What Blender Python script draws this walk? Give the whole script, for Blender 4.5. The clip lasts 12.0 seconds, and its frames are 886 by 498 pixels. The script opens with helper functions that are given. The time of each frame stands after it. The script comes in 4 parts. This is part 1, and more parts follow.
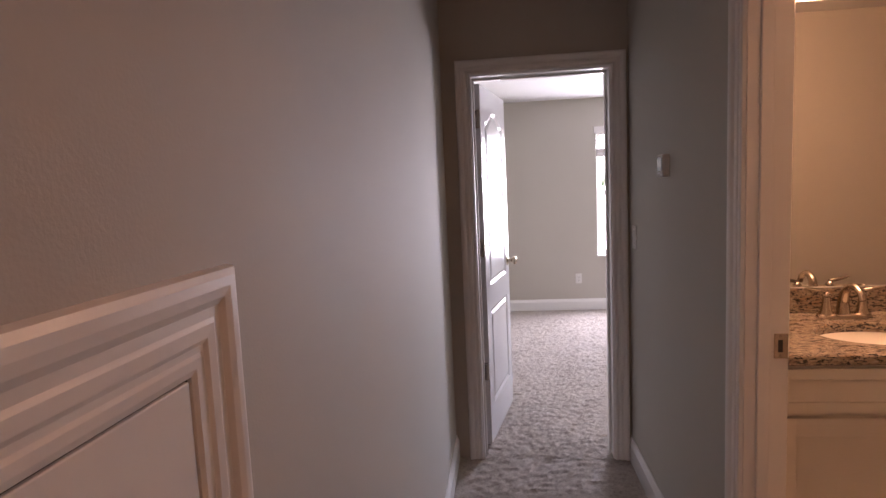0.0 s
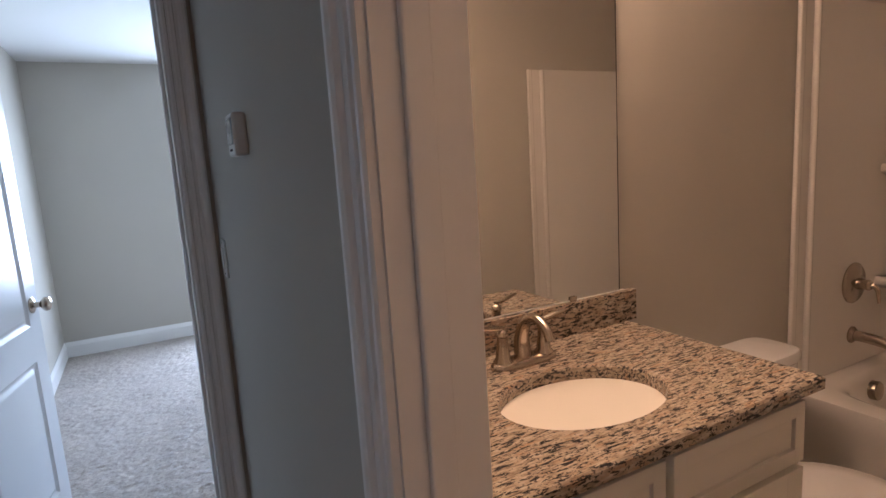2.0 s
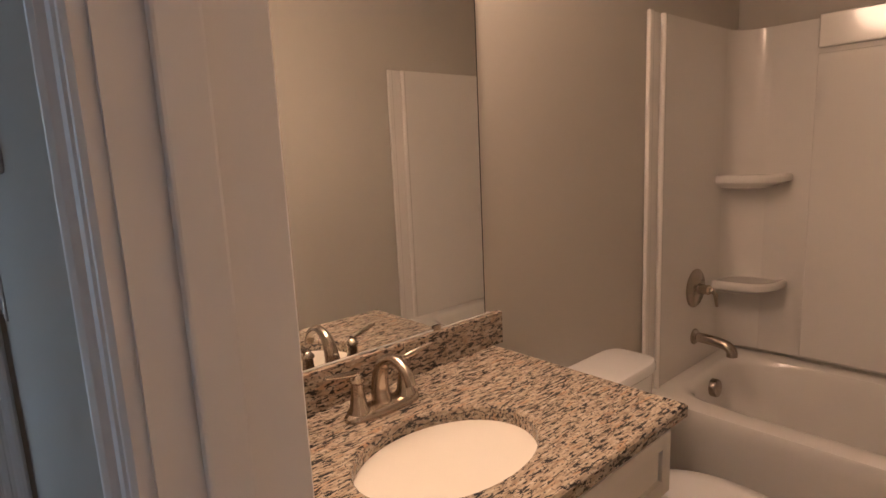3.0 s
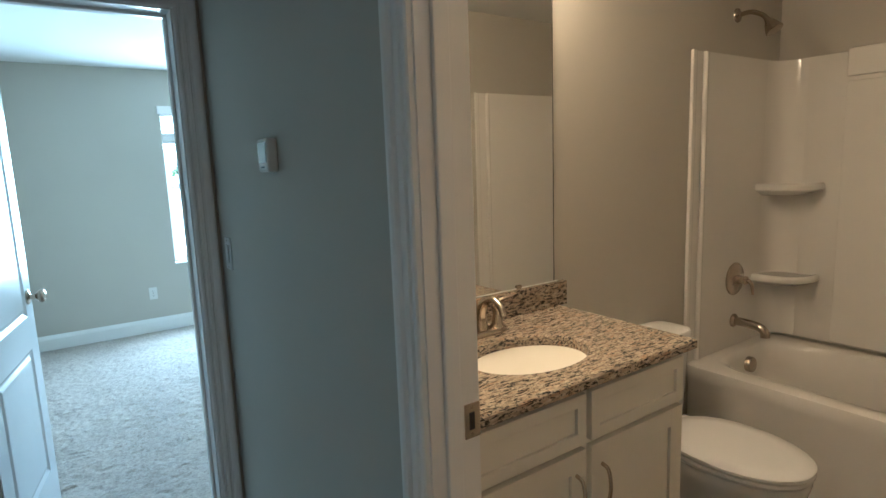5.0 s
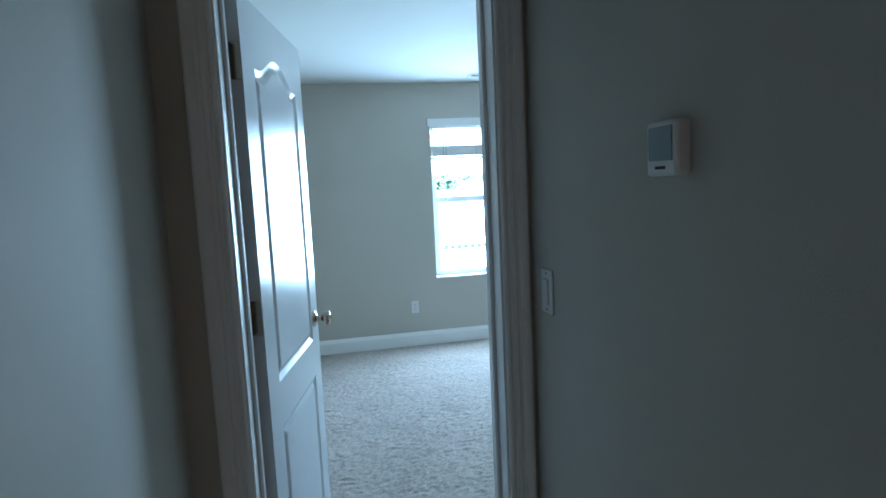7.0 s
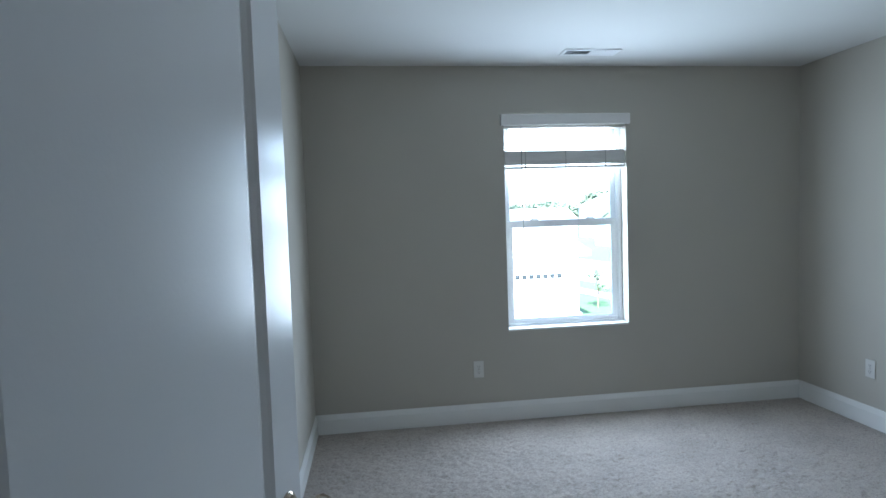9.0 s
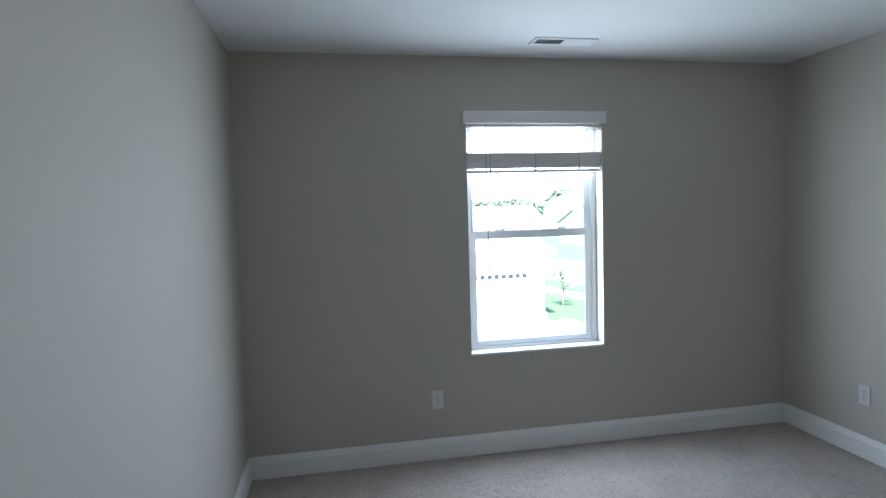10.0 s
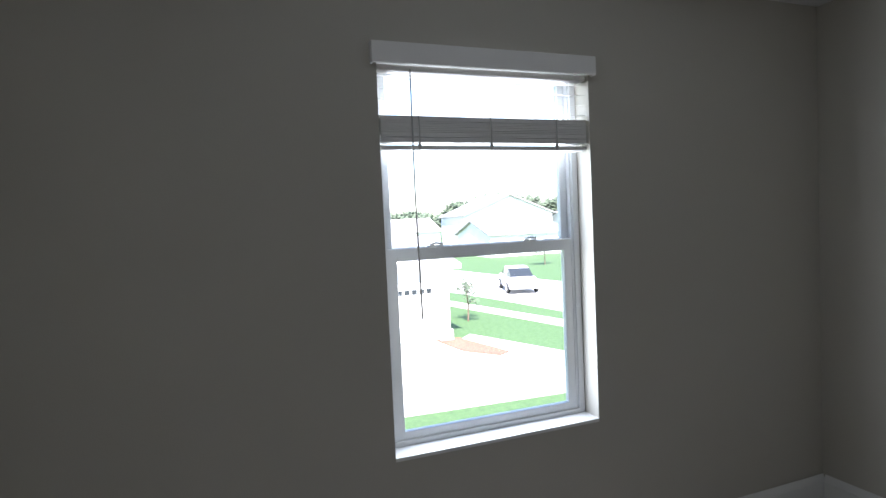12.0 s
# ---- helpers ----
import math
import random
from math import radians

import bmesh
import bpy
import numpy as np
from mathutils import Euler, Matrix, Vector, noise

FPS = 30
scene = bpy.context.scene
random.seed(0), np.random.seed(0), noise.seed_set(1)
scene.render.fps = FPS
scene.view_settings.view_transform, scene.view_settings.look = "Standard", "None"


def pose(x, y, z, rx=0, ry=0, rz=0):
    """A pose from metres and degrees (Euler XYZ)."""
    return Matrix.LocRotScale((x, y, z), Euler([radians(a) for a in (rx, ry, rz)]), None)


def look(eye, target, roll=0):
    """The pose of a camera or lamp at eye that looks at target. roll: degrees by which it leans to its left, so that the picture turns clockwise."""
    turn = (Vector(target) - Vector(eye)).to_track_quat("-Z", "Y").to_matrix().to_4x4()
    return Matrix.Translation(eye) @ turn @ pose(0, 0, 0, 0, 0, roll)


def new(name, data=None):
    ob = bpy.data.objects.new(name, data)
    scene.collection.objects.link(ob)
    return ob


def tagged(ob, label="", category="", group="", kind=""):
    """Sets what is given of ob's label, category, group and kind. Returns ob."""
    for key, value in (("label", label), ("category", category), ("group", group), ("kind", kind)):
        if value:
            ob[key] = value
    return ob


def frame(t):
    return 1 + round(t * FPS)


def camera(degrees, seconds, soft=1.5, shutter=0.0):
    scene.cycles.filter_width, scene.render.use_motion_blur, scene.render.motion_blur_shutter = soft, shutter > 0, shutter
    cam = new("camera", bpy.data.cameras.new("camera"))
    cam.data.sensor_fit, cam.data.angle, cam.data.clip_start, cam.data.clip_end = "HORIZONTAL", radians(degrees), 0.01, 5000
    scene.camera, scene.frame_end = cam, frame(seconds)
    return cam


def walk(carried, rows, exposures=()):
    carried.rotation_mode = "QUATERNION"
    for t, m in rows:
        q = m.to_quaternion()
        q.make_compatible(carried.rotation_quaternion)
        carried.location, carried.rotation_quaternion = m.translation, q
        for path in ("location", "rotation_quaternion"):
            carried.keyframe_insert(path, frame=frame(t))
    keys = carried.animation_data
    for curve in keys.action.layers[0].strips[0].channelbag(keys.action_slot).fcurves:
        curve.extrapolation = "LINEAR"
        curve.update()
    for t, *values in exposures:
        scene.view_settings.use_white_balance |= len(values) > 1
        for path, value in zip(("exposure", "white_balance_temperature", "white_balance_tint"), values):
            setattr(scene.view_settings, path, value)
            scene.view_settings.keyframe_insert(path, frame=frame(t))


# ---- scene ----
cam = camera(76.3, 12.0)
PATH = [
    (0, (0.001, 0.146, 1.48), (-0.218, 2.123, 1.271), -2.6),
    (0.5, (0.056, 0.46, 1.485), (0.091, 2.446, 1.252), -3.3),
    (1, (0.13, 0.77, 1.466), (0.462, 2.727, 1.22), -3.6),
    (1.5, (0.283, 1.012, 1.462), (0.941, 2.879, 1.178), -3.6),
    (2, (0.426, 1.197, 1.453), (1.355, 2.942, 1.147), -3.6),
    (2.5, (0.532, 1.333, 1.473), (1.698, 2.923, 1.137), -3.3),
    (2.7, (0.569, 1.351, 1.482), (1.816, 2.874, 1.129), -3.2),
    (4.3, (0.311, 1.051, 1.527), (1.681, 2.47, 1.202), -2.1),
    (4.5, (0.251, 1.035, 1.506), (1.553, 2.52, 1.189), -2.0),
    (5, (0.13, 0.927, 1.497), (1.256, 2.552, 1.196), -2.1),
    (5.5, (0.086, 0.854, 1.474), (1.019, 2.6, 1.191), -2.2),
    (6, (0.058, 1.031, 1.469), (0.787, 2.873, 1.198), -2.6),
    (6.5, (0.048, 1.302, 1.487), (0.593, 3.211, 1.239), -2.8),
    (7, (0.084, 1.633, 1.49), (0.481, 3.581, 1.27), -2.7),
    (7.2, (0.075, 1.784, 1.489), (0.415, 3.743, 1.276), -2.6),
    (8.8, (0.111, 2.922, 1.453), (0.34, 4.904, 1.322), -1.9),
    (9, (0.153, 3.031, 1.433), (0.4, 5.012, 1.32), -1.9),
    (9.5, (0.233, 3.222, 1.527), (0.524, 5.196, 1.389), -1.6),
    (10, (0.285, 3.488, 1.512), (0.651, 5.45, 1.384), -1.7),
    (10.5, (0.313, 3.737, 1.449), (0.734, 5.691, 1.356), -1.9),
    (11, (0.395, 4.073, 1.425), (0.817, 6.026, 1.336), -2.3),
    (11.5, (0.476, 4.469, 1.48), (0.954, 6.408, 1.364), -2.3),
    (12, (0.547, 4.897, 1.479), (1.261, 6.762, 1.385), -2.6),
]
EXPOSURES = [
    (0.0, 4.38, 6700, 36), (1.0, 4.15, 6050, 27), (2.0, 4.35, 5250, 15), (2.5, 4.45, 5250, 16), (4.5, 4.75, 4700, -10), (5.5, 4.45, 4600, -11), (7.0, 3.95, 4550, -6),
    (9.0, 3.0, 5400, 7), (10.5, 2.65, 5750, 11), (12.0, 2.15, 6100, 15),
]
walk(cam, [(t, look(e, a, r)) for t, e, a, r in PATH], EXPOSURES)

# ---- world and sun ----
world = bpy.data.worlds.new("sky")
scene.world = world
world.use_nodes = True
wn = world.node_tree.nodes
sky = wn.new("ShaderNodeTexSky")
sky.sky_type = "NISHITA"
sky.sun_disc = False
sky.sun_elevation = radians(52)
sky.sun_rotation = radians(200)
world.node_tree.links.new(sky.outputs["Color"], wn["Background"].inputs["Color"])
wn["Background"].inputs["Strength"].default_value = 0.15
sun_data = bpy.data.lights.new("sun", "SUN")
sun_data.energy, sun_data.angle, sun_data.color = 4.6, radians(0.5), (1.0, 0.95, 0.88)
sun = new("sun", sun_data)
sun.matrix_world = look((0, 0, 20), (5.2, 14.3, 20 - 19.5))
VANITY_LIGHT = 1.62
# strength of the unseen dome added to warm the hall's near walls
HALL_FILL = 1.0
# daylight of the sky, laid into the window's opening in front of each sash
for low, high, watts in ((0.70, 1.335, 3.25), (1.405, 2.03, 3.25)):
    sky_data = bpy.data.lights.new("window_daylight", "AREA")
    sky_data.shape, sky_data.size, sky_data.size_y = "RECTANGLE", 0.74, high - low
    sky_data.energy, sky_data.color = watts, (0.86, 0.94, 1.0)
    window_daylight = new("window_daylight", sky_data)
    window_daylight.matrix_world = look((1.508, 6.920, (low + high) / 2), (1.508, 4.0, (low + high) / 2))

# ---- materials ----


class Mat:
    """A node material with a Principled shader and short ways to add nodes."""

    def __init__(self, name, color, rough=0.5, metal=0.0, spec=0.5):
        self.m = bpy.data.materials.new(name)
        self.m.use_nodes = True
        self.t = self.m.node_tree
        self.b = self.t.nodes["Principled BSDF"]
        self.b.inputs["Base Color"].default_value = (*color, 1)
        self.b.inputs["Roughness"].default_value = rough
        self.b.inputs["Metallic"].default_value = metal
        self.b.inputs["Specular IOR Level"].default_value = spec
        self.tc = None

    def put(self, kind, **values):
        n = self.t.nodes.new(kind)
        for k, v in values.items():
            n.inputs[k.replace("_", " ")].default_value = v
        return n

    def link(self, a, b):
        self.t.links.new(a, b)

    def where(self, scale=(1, 1, 1), turn=(0, 0, 0)):
        if not self.tc:
            self.tc = self.t.nodes.new("ShaderNodeTexCoord")
        mp = self.t.nodes.new("ShaderNodeMapping")
        mp.inputs["Scale"].default_value = scale
        mp.inputs["Rotation"].default_value = turn
        self.link(self.tc.outputs["Object"], mp.inputs["Vector"])
        return mp.outputs["Vector"]

    def noise(self, scale, detail=3.0, rough=0.5, at=None):
        n = self.put("ShaderNodeTexNoise", Scale=scale, Detail=detail, Roughness=rough)
        self.link(at or self.where(), n.inputs["Vector"])
        return n.outputs["Fac"]

    def ramp(self, fac, stops):
        n = self.t.nodes.new("ShaderNodeValToRGB")
        while len(n.color_ramp.elements) < len(stops):
            n.color_ramp.elements.new(0.5)
        for e, (p, c) in zip(n.color_ramp.elements, stops):
            e.position, e.color = p, (*c, 1)
        self.link(fac, n.inputs["Fac"])
        return n.outputs["Color"]

    def mix(self, fac, a, b):
        n = self.t.nodes.new("ShaderNodeMix")
        n.data_type = "RGBA"
        for s, v in ((0, fac), (6, a), (7, b)):
            if hasattr(v, "links"):
                self.link(v, n.inputs[s])
            else:
                n.inputs[s].default_value = (*v, 1) if s else v
        return n.outputs[2]

    def color(self, c):
        self.link(c, self.b.inputs["Base Color"])
        return self

    def vary(self, color, amount, scale):
        lo = [c * (1 - amount) for c in color]
        hi = [min(1, c * (1 + amount)) for c in color]
        return self.color(self.ramp(self.noise(scale, 4), [(0.3, lo), (0.7, hi)]))

    def rough(self, lo, hi, scale):
        n = self.put("ShaderNodeMapRange", To_Min=lo, To_Max=hi)
        self.link(self.noise(scale, 4), n.inputs["Value"])
        self.link(n.outputs["Result"], self.b.inputs["Roughness"])
        return self

    def bump(self, height, strength, distance):
        n = self.put("ShaderNodeBump", Strength=strength, Distance=distance)
        self.link(height, n.inputs["Height"])
        self.link(n.outputs["Normal"], self.b.inputs["Normal"])
        return self


def painted(name, color, rough, amount=0.025, relief=0.12, size=220.0):
    m = Mat(name, color, rough)
    m.vary(color, amount, 1.3)
    return m.bump(m.noise(size, 2), relief, 0.002)


WALL = painted("wall_paint", (0.47, 0.443, 0.39), 0.75, 0.02, 0.16).m
CEILING = painted("ceiling_paint", (0.70, 0.70, 0.69), 0.9, 0.015, 0.2, 160.0).m
TRIM = painted("trim_paint", (0.78, 0.775, 0.76), 0.34, 0.02, 0.06, 90.0).rough(0.28, 0.4, 6).m
DOORPAINT = painted("door_paint", (0.66, 0.665, 0.675), 0.24, 0.015, 0.08, 150.0).rough(0.2, 0.27, 5).m
DOORPAINT.node_tree.nodes["Principled BSDF"].inputs["Specular IOR Level"].default_value = 0.13
CABINET = painted("cabinet_paint", (0.74, 0.70, 0.62), 0.4, 0.02, 0.05, 120.0).m
PORCELAIN = painted("porcelain", (0.73, 0.72, 0.71), 0.1, 0.01, 0.0).m
ACRYLIC = painted("acrylic", (0.70, 0.675, 0.635), 0.1, 0.012, 0.05, 7.0).m
PLASTIC = painted("white_plastic", (0.66, 0.65, 0.62), 0.4, 0.01, 0.03).m
VINYL = painted("white_vinyl", (0.82, 0.83, 0.84), 0.35, 0.01, 0.03).m
SLAT = painted("slat_vinyl", (0.76, 0.74, 0.72), 0.45, 0.03, 0.03).m
CORD = painted("cord", (0.45, 0.44, 0.42), 0.8).m
SCREEN = painted("lcd_grey", (0.17, 0.20, 0.21), 0.15).m
# near-black: shade put into gaps and holes; also dark bar and mirror edge
DARK = painted("dark_gap", (0.02, 0.02, 0.02), 0.7).m
DUCT_SHADE = painted("vent_shade", (0.05, 0.055, 0.06), 0.8).m

m = Mat("brushed_nickel", (0.50, 0.43, 0.35), 0.2, 1.0)
m.rough(0.14, 0.24, 40)
NICKEL = m.m
m = Mat("dark_nickel", (0.40, 0.345, 0.285), 0.24, 1.0)
m.rough(0.18, 0.3, 40)
DARKNICKEL = m.m

m = Mat("carpet_pile", (0.42, 0.37, 0.33), 0.95, 0.0, 0.1)
fine = m.ramp(m.noise(1.0, 4, 0.75, m.where((70, 115, 90))), [(0.33, (0.30, 0.26, 0.23)), (0.47, (0.49, 0.43, 0.38)), (0.7, (0.62, 0.56, 0.505))])
broad = m.ramp(m.noise(3.2, 4, 0.6), [(0.3, (0.80, 0.80, 0.80)), (0.7, (1.0, 1.0, 1.0))])
n = m.t.nodes.new("ShaderNodeMix")
n.data_type, n.blend_type = "RGBA", "MULTIPLY"
n.inputs[0].default_value = 1.0
m.link(fine, n.inputs[6])
m.link(broad, n.inputs[7])
m.color(n.outputs[2])
m.bump(m.noise(260, 3, 0.7), 0.9, 0.006)
m.b.inputs["Sheen Weight"].default_value = 0.25
CARPET = m.m

m = Mat("granite", (0.5, 0.42, 0.32), 0.13)
stretch = m.where((34, 150, 110), (0, 0, -0.2))
small = m.where((130, 190, 160), (0, 0, 0.35))
base = m.ramp(m.noise(1.0, 5, 0.65, stretch), [(0.30, (0.17, 0.125, 0.09)), (0.48, (0.38, 0.31, 0.23)), (0.7, (0.56, 0.49, 0.39))])
dark = m.ramp(m.noise(1.3, 4, 0.6, stretch), [(0.54, (0, 0, 0)), (0.575, (1, 1, 1))])
speck = m.ramp(m.noise(1.0, 2, 0.5, small), [(0.59, (0, 0, 0)), (0.64, (1, 1, 1))])
rust = m.ramp(m.noise(0.55, 3, 0.5, stretch), [(0.56, (0, 0, 0)), (0.7, (1, 1, 1))])
c1 = m.mix(rust, base, (0.40, 0.27, 0.17))
c2 = m.mix(speck, c1, (0.10, 0.085, 0.075))
m.color(m.mix(dark, c2, (0.035, 0.034, 0.036)))
GRANITE = m.m

m = Mat("mirror_silver", (0.86, 0.87, 0.85), 0.0, 1.0)
MIRROR = m.m
m = Mat("window_glass", (1, 1, 1), 0.0)
m.b.inputs["Transmission Weight"].default_value = 1.0
m.b.inputs["IOR"].default_value = 1.02
GLASS = m.m
m = Mat("lit_diffuser", (0.9, 0.85, 0.75), 0.5)
m.b.inputs["Emission Color"].default_value = (1.0, 0.585, 0.315, 1)
m.b.inputs["Emission Strength"].default_value = VANITY_LIGHT
DIFFUSER = m.m
m = Mat("lit_dome", (0.9, 0.85, 0.75), 0.5)
m.b.inputs["Emission Color"].default_value = (1.0, 0.52, 0.30, 1)
m.b.inputs["Emission Strength"].default_value = HALL_FILL
DOME = m.m

m = Mat("vinyl_floor", (0.36, 0.30, 0.24), 0.4)
m.vary((0.36, 0.30, 0.24), 0.2, 9)
FLOORVINYL = m.m

m = Mat("grass", (0.08, 0.16, 0.04), 0.9)
m.color(m.ramp(m.noise(6, 6, 0.7), [(0.3, (0.042, 0.088, 0.03)), (0.55, (0.066, 0.125, 0.042)), (0.75, (0.095, 0.152, 0.058))]))
m.bump(m.noise(40, 3), 0.6, 0.03)
GRASS = m.m
m = Mat("concrete", (0.52, 0.5, 0.47), 0.9)
m.vary((0.52, 0.50, 0.47), 0.08, 1.5)
m.bump(m.noise(60, 3), 0.2, 0.01)
CONCRETE = m.m
m = Mat("mulch", (0.25, 0.1, 0.07), 0.95)
m.vary((0.26, 0.10, 0.065), 0.5, 18)
MULCH = m.m
m = Mat("siding", (0.72, 0.72, 0.70), 0.7)
m.vary((0.72, 0.72, 0.70), 0.04, 0.8)
SIDING = m.m
m = Mat("roof_shingle", (0.30, 0.29, 0.28), 0.9)
m.vary((0.30, 0.29, 0.28), 0.15, 5)
ROOF = m.m
m = Mat("leaf_green", (0.06, 0.11, 0.04), 0.8)
m.vary((0.095, 0.125, 0.08), 0.3, 3)
LEAF = m.m
m = Mat("bark", (0.14, 0.10, 0.07), 0.9)
m.vary((0.14, 0.10, 0.07), 0.3, 12)
BARK = m.m
CARPAINT = Mat("car_paint", (0.75, 0.75, 0.76), 0.2).vary((0.75, 0.75, 0.76), 0.02, 1).m
RUBBER = painted("rubber", (0.02, 0.02, 0.02), 0.8).m
CARGLASS = painted("tinted_glass", (0.03, 0.035, 0.04), 0.08).m
STONE = Mat("grey_block", (0.24, 0.23, 0.22), 0.9).vary((0.24, 0.23, 0.22), 0.2, 9).m

# ---- mesh helpers ----


def part(name, bm, material, parent=None, label="", smooth=False, xf=None):
    """Links a bmesh, drawn in world coordinates, as one mesh object under a thing or a part."""
    if xf is not None:
        bm.transform(xf)
    bmesh.ops.recalc_face_normals(bm, faces=bm.faces)
    me = bpy.data.meshes.new(name)
    bm.to_mesh(me)
    bm.free()
    me.materials.append(material)
    if smooth:
        for p in me.polygons:
            p.use_smooth = True
        me.set_sharp_from_angle(angle=radians(38))
    ob = new(name, me)
    if parent:
        ob.parent = parent
        if parent.type == "EMPTY":
            ob.matrix_parent_inverse = Matrix.Translation(-parent.location)
    return tagged(ob, label)


def thing(name, label, category, at=(0, 0, 0), group="", kind=""):
    ob = new(name)
    ob.empty_display_size = 0.05
    ob.location = at
    return tagged(ob, label, category, group, kind)


def box(x0, x1, y0, y1, z0, z1, bevel=0.0, bm=None, segs=2):
    bm = bm or bmesh.new()
    made = bmesh.ops.create_cube(bm, size=1.0)["verts"]
    for v in made:
        v.co = Vector(((x0 + x1) / 2 + v.co.x * (x1 - x0), (y0 + y1) / 2 + v.co.y * (y1 - y0), (z0 + z1) / 2 + v.co.z * (z1 - z0)))
    if bevel:
        edges = list({e for v in made for e in v.link_edges})
        bmesh.ops.bevel(bm, geom=edges, offset=bevel, segments=segs, profile=0.5, affect="EDGES")
    return bm


def loft(rings, bm=None, caps=True, closed=True):
    """Skins a list of rings of points."""
    bm = bm or bmesh.new()
    rows = [[bm.verts.new(p) for p in ring] for ring in rings]
    for a, b in zip(rows, rows[1:]):
        n = len(a)
        for i in range(n if closed else n - 1):
            j = (i + 1) % n
            bm.faces.new((a[i], a[j], b[j], b[i]))
    if caps:
        bm.faces.new(rows[0])
        bm.faces.new(rows[-1])
    return bm


def oval(cx, cy, z, a, b, n=28, power=2.0, back=None):
    """A ring in the plane z; power above 2 squares it; back flattens its far half."""
    out = []
    for i in range(n):
        u = 2 * math.pi * i / n
        c, s = math.cos(u), math.sin(u)
        k = 2 / power
        x, y = a * math.copysign(abs(c) ** k, c), b * math.copysign(abs(s) ** k, s)
        if back is not None and y > 0:
            y *= back
        out.append((cx + x, cy + y, z))
    return out


def lathe(profile, origin=(0, 0, 0), axis=(0, 0, 1), n=20, bm=None):
    """Turns (radius, height) pairs round an axis."""
    q = Vector((0, 0, 1)).rotation_difference(Vector(axis).normalized())
    o = Vector(origin)
    rings = []
    for r, h in profile:
        rings.append([o + q @ Vector((max(r, 1e-4) * math.cos(2 * math.pi * i / n), max(r, 1e-4) * math.sin(2 * math.pi * i / n), h)) for i in range(n)])
    return loft(rings, bm)


def tube(points, radii, n=14, bm=None):
    """A round rod along points; radii a number or one for each point."""
    pts = [Vector(p) for p in points]
    if not isinstance(radii, (list, tuple)):
        radii = [radii] * len(pts)
    rings, side = [], None
    for i, p in enumerate(pts):
        way = (pts[min(i + 1, len(pts) - 1)] - pts[max(i - 1, 0)]).normalized()
        if side is None:
            side = way.orthogonal().normalized()
        side = (side - way * side.dot(way)).normalized()
        up = way.cross(side)
        rings.append([p + radii[i] * (math.cos(2 * math.pi * k / n) * side + math.sin(2 * math.pi * k / n) * up) for k in range(n)])
    return loft(rings, bm)


def curve_points(ctrl, n=24):
    """A smooth line through control points (Catmull-Rom)."""
    c = [Vector(p) for p in ctrl]
    c = [2 * c[0] - c[1]] + c + [2 * c[-1] - c[-2]]
    out = []
    for i in range(1, len(c) - 2):
        for k in range(n // (len(c) - 3) + 1):
            t = k / (n // (len(c) - 3) + 1)
            a, b, d, e = c[i - 1], c[i], c[i + 1], c[i + 2]
            out.append(0.5 * (2 * b + (d - a) * t + (2 * a - 5 * b + 4 * d - e) * t * t + (3 * b - a - 3 * d + e) * t ** 3))
    return out + [c[-2]]


def structure(name, bm, material, label, category, smooth=False):
    return tagged(part(name, bm, material, None, label, smooth), "", category, "", "structure")


# ---- plan ----
LEFT, HALL_L, HALL_R, BATH_L = -0.272, -0.30, 0.640, 0.745
HALL_S = -2.2
DOOR_S, DOOR_N = 3.12, 3.265
DX0, DX1, DTOP = -0.146, 0.547, 2.05
ROOM_R, ROOM_N, HIGH = 3.28, 6.83, 2.44
WX0, WX1, WZ0, WZ1 = 1.069, 1.946, 0.637, 2.095
BLIND_TOP = 2.047
BATH_N, BATH_S, BATH_E = 2.372, 0.85, 3.25
BY0, BY1 = 1.01, 1.722
OUT_N = ROOM_N + 0.17

# ---- structure ----
structure("wall_hall_west", box(HALL_L - 0.12, HALL_L, HALL_S - 0.12, DOOR_S, 0, HIGH), WALL, "greige painted hallway wall with orange-peel texture", "wall")
structure("wall_west", box(LEFT - 0.148, LEFT, DOOR_S, OUT_N, 0, HIGH), WALL, "greige painted drywall wall with orange-peel texture", "wall")
bm = box(HALL_R, BATH_L, HALL_S - 0.12, BY0 - 0.02, 0, HIGH)
box(HALL_R, BATH_L, BY0 - 0.02, BY1 + 0.02, DTOP + 0.02, HIGH, bm=bm)
box(HALL_R, BATH_L, BY1 + 0.02, DOOR_S, 0, HIGH, bm=bm)
structure("wall_hall_east", bm, WALL, "greige painted hallway wall with a bathroom doorway", "wall")
bm = box(LEFT, DX0 - 0.02, DOOR_S, DOOR_N, 0, HIGH)
box(DX0 - 0.02, DX1 + 0.02, DOOR_S, DOOR_N, DTOP + 0.02, HIGH, bm=bm)
box(DX1 + 0.02, ROOM_R, DOOR_S, DOOR_N, 0, HIGH, bm=bm)
structure("wall_bedroom_south", bm, WALL, "greige painted wall with the bedroom doorway", "wall")
bm = box(LEFT, WX0, ROOM_N, OUT_N, 0, HIGH)
box(WX1, ROOM_R, ROOM_N, OUT_N, 0, HIGH, bm=bm)
box(WX0, WX1, ROOM_N, OUT_N, 0, WZ0, bm=bm)
box(WX0, WX1, ROOM_N, OUT_N, WZ1, HIGH, bm=bm)
structure("wall_north", bm, WALL, "greige painted bedroom wall round a deep window opening", "wall")
structure("wall_east", box(ROOM_R, ROOM_R + 0.12, DOOR_S, OUT_N, 0, HIGH), WALL, "plain greige painted bedroom side wall", "wall")
# unseen end wall, added to close the hall against outside light
structure("wall_hall_south", box(HALL_L, HALL_R, HALL_S - 0.12, HALL_S, 0, HIGH), WALL, "added plain greige wall shutting the unseen hallway end", "wall")
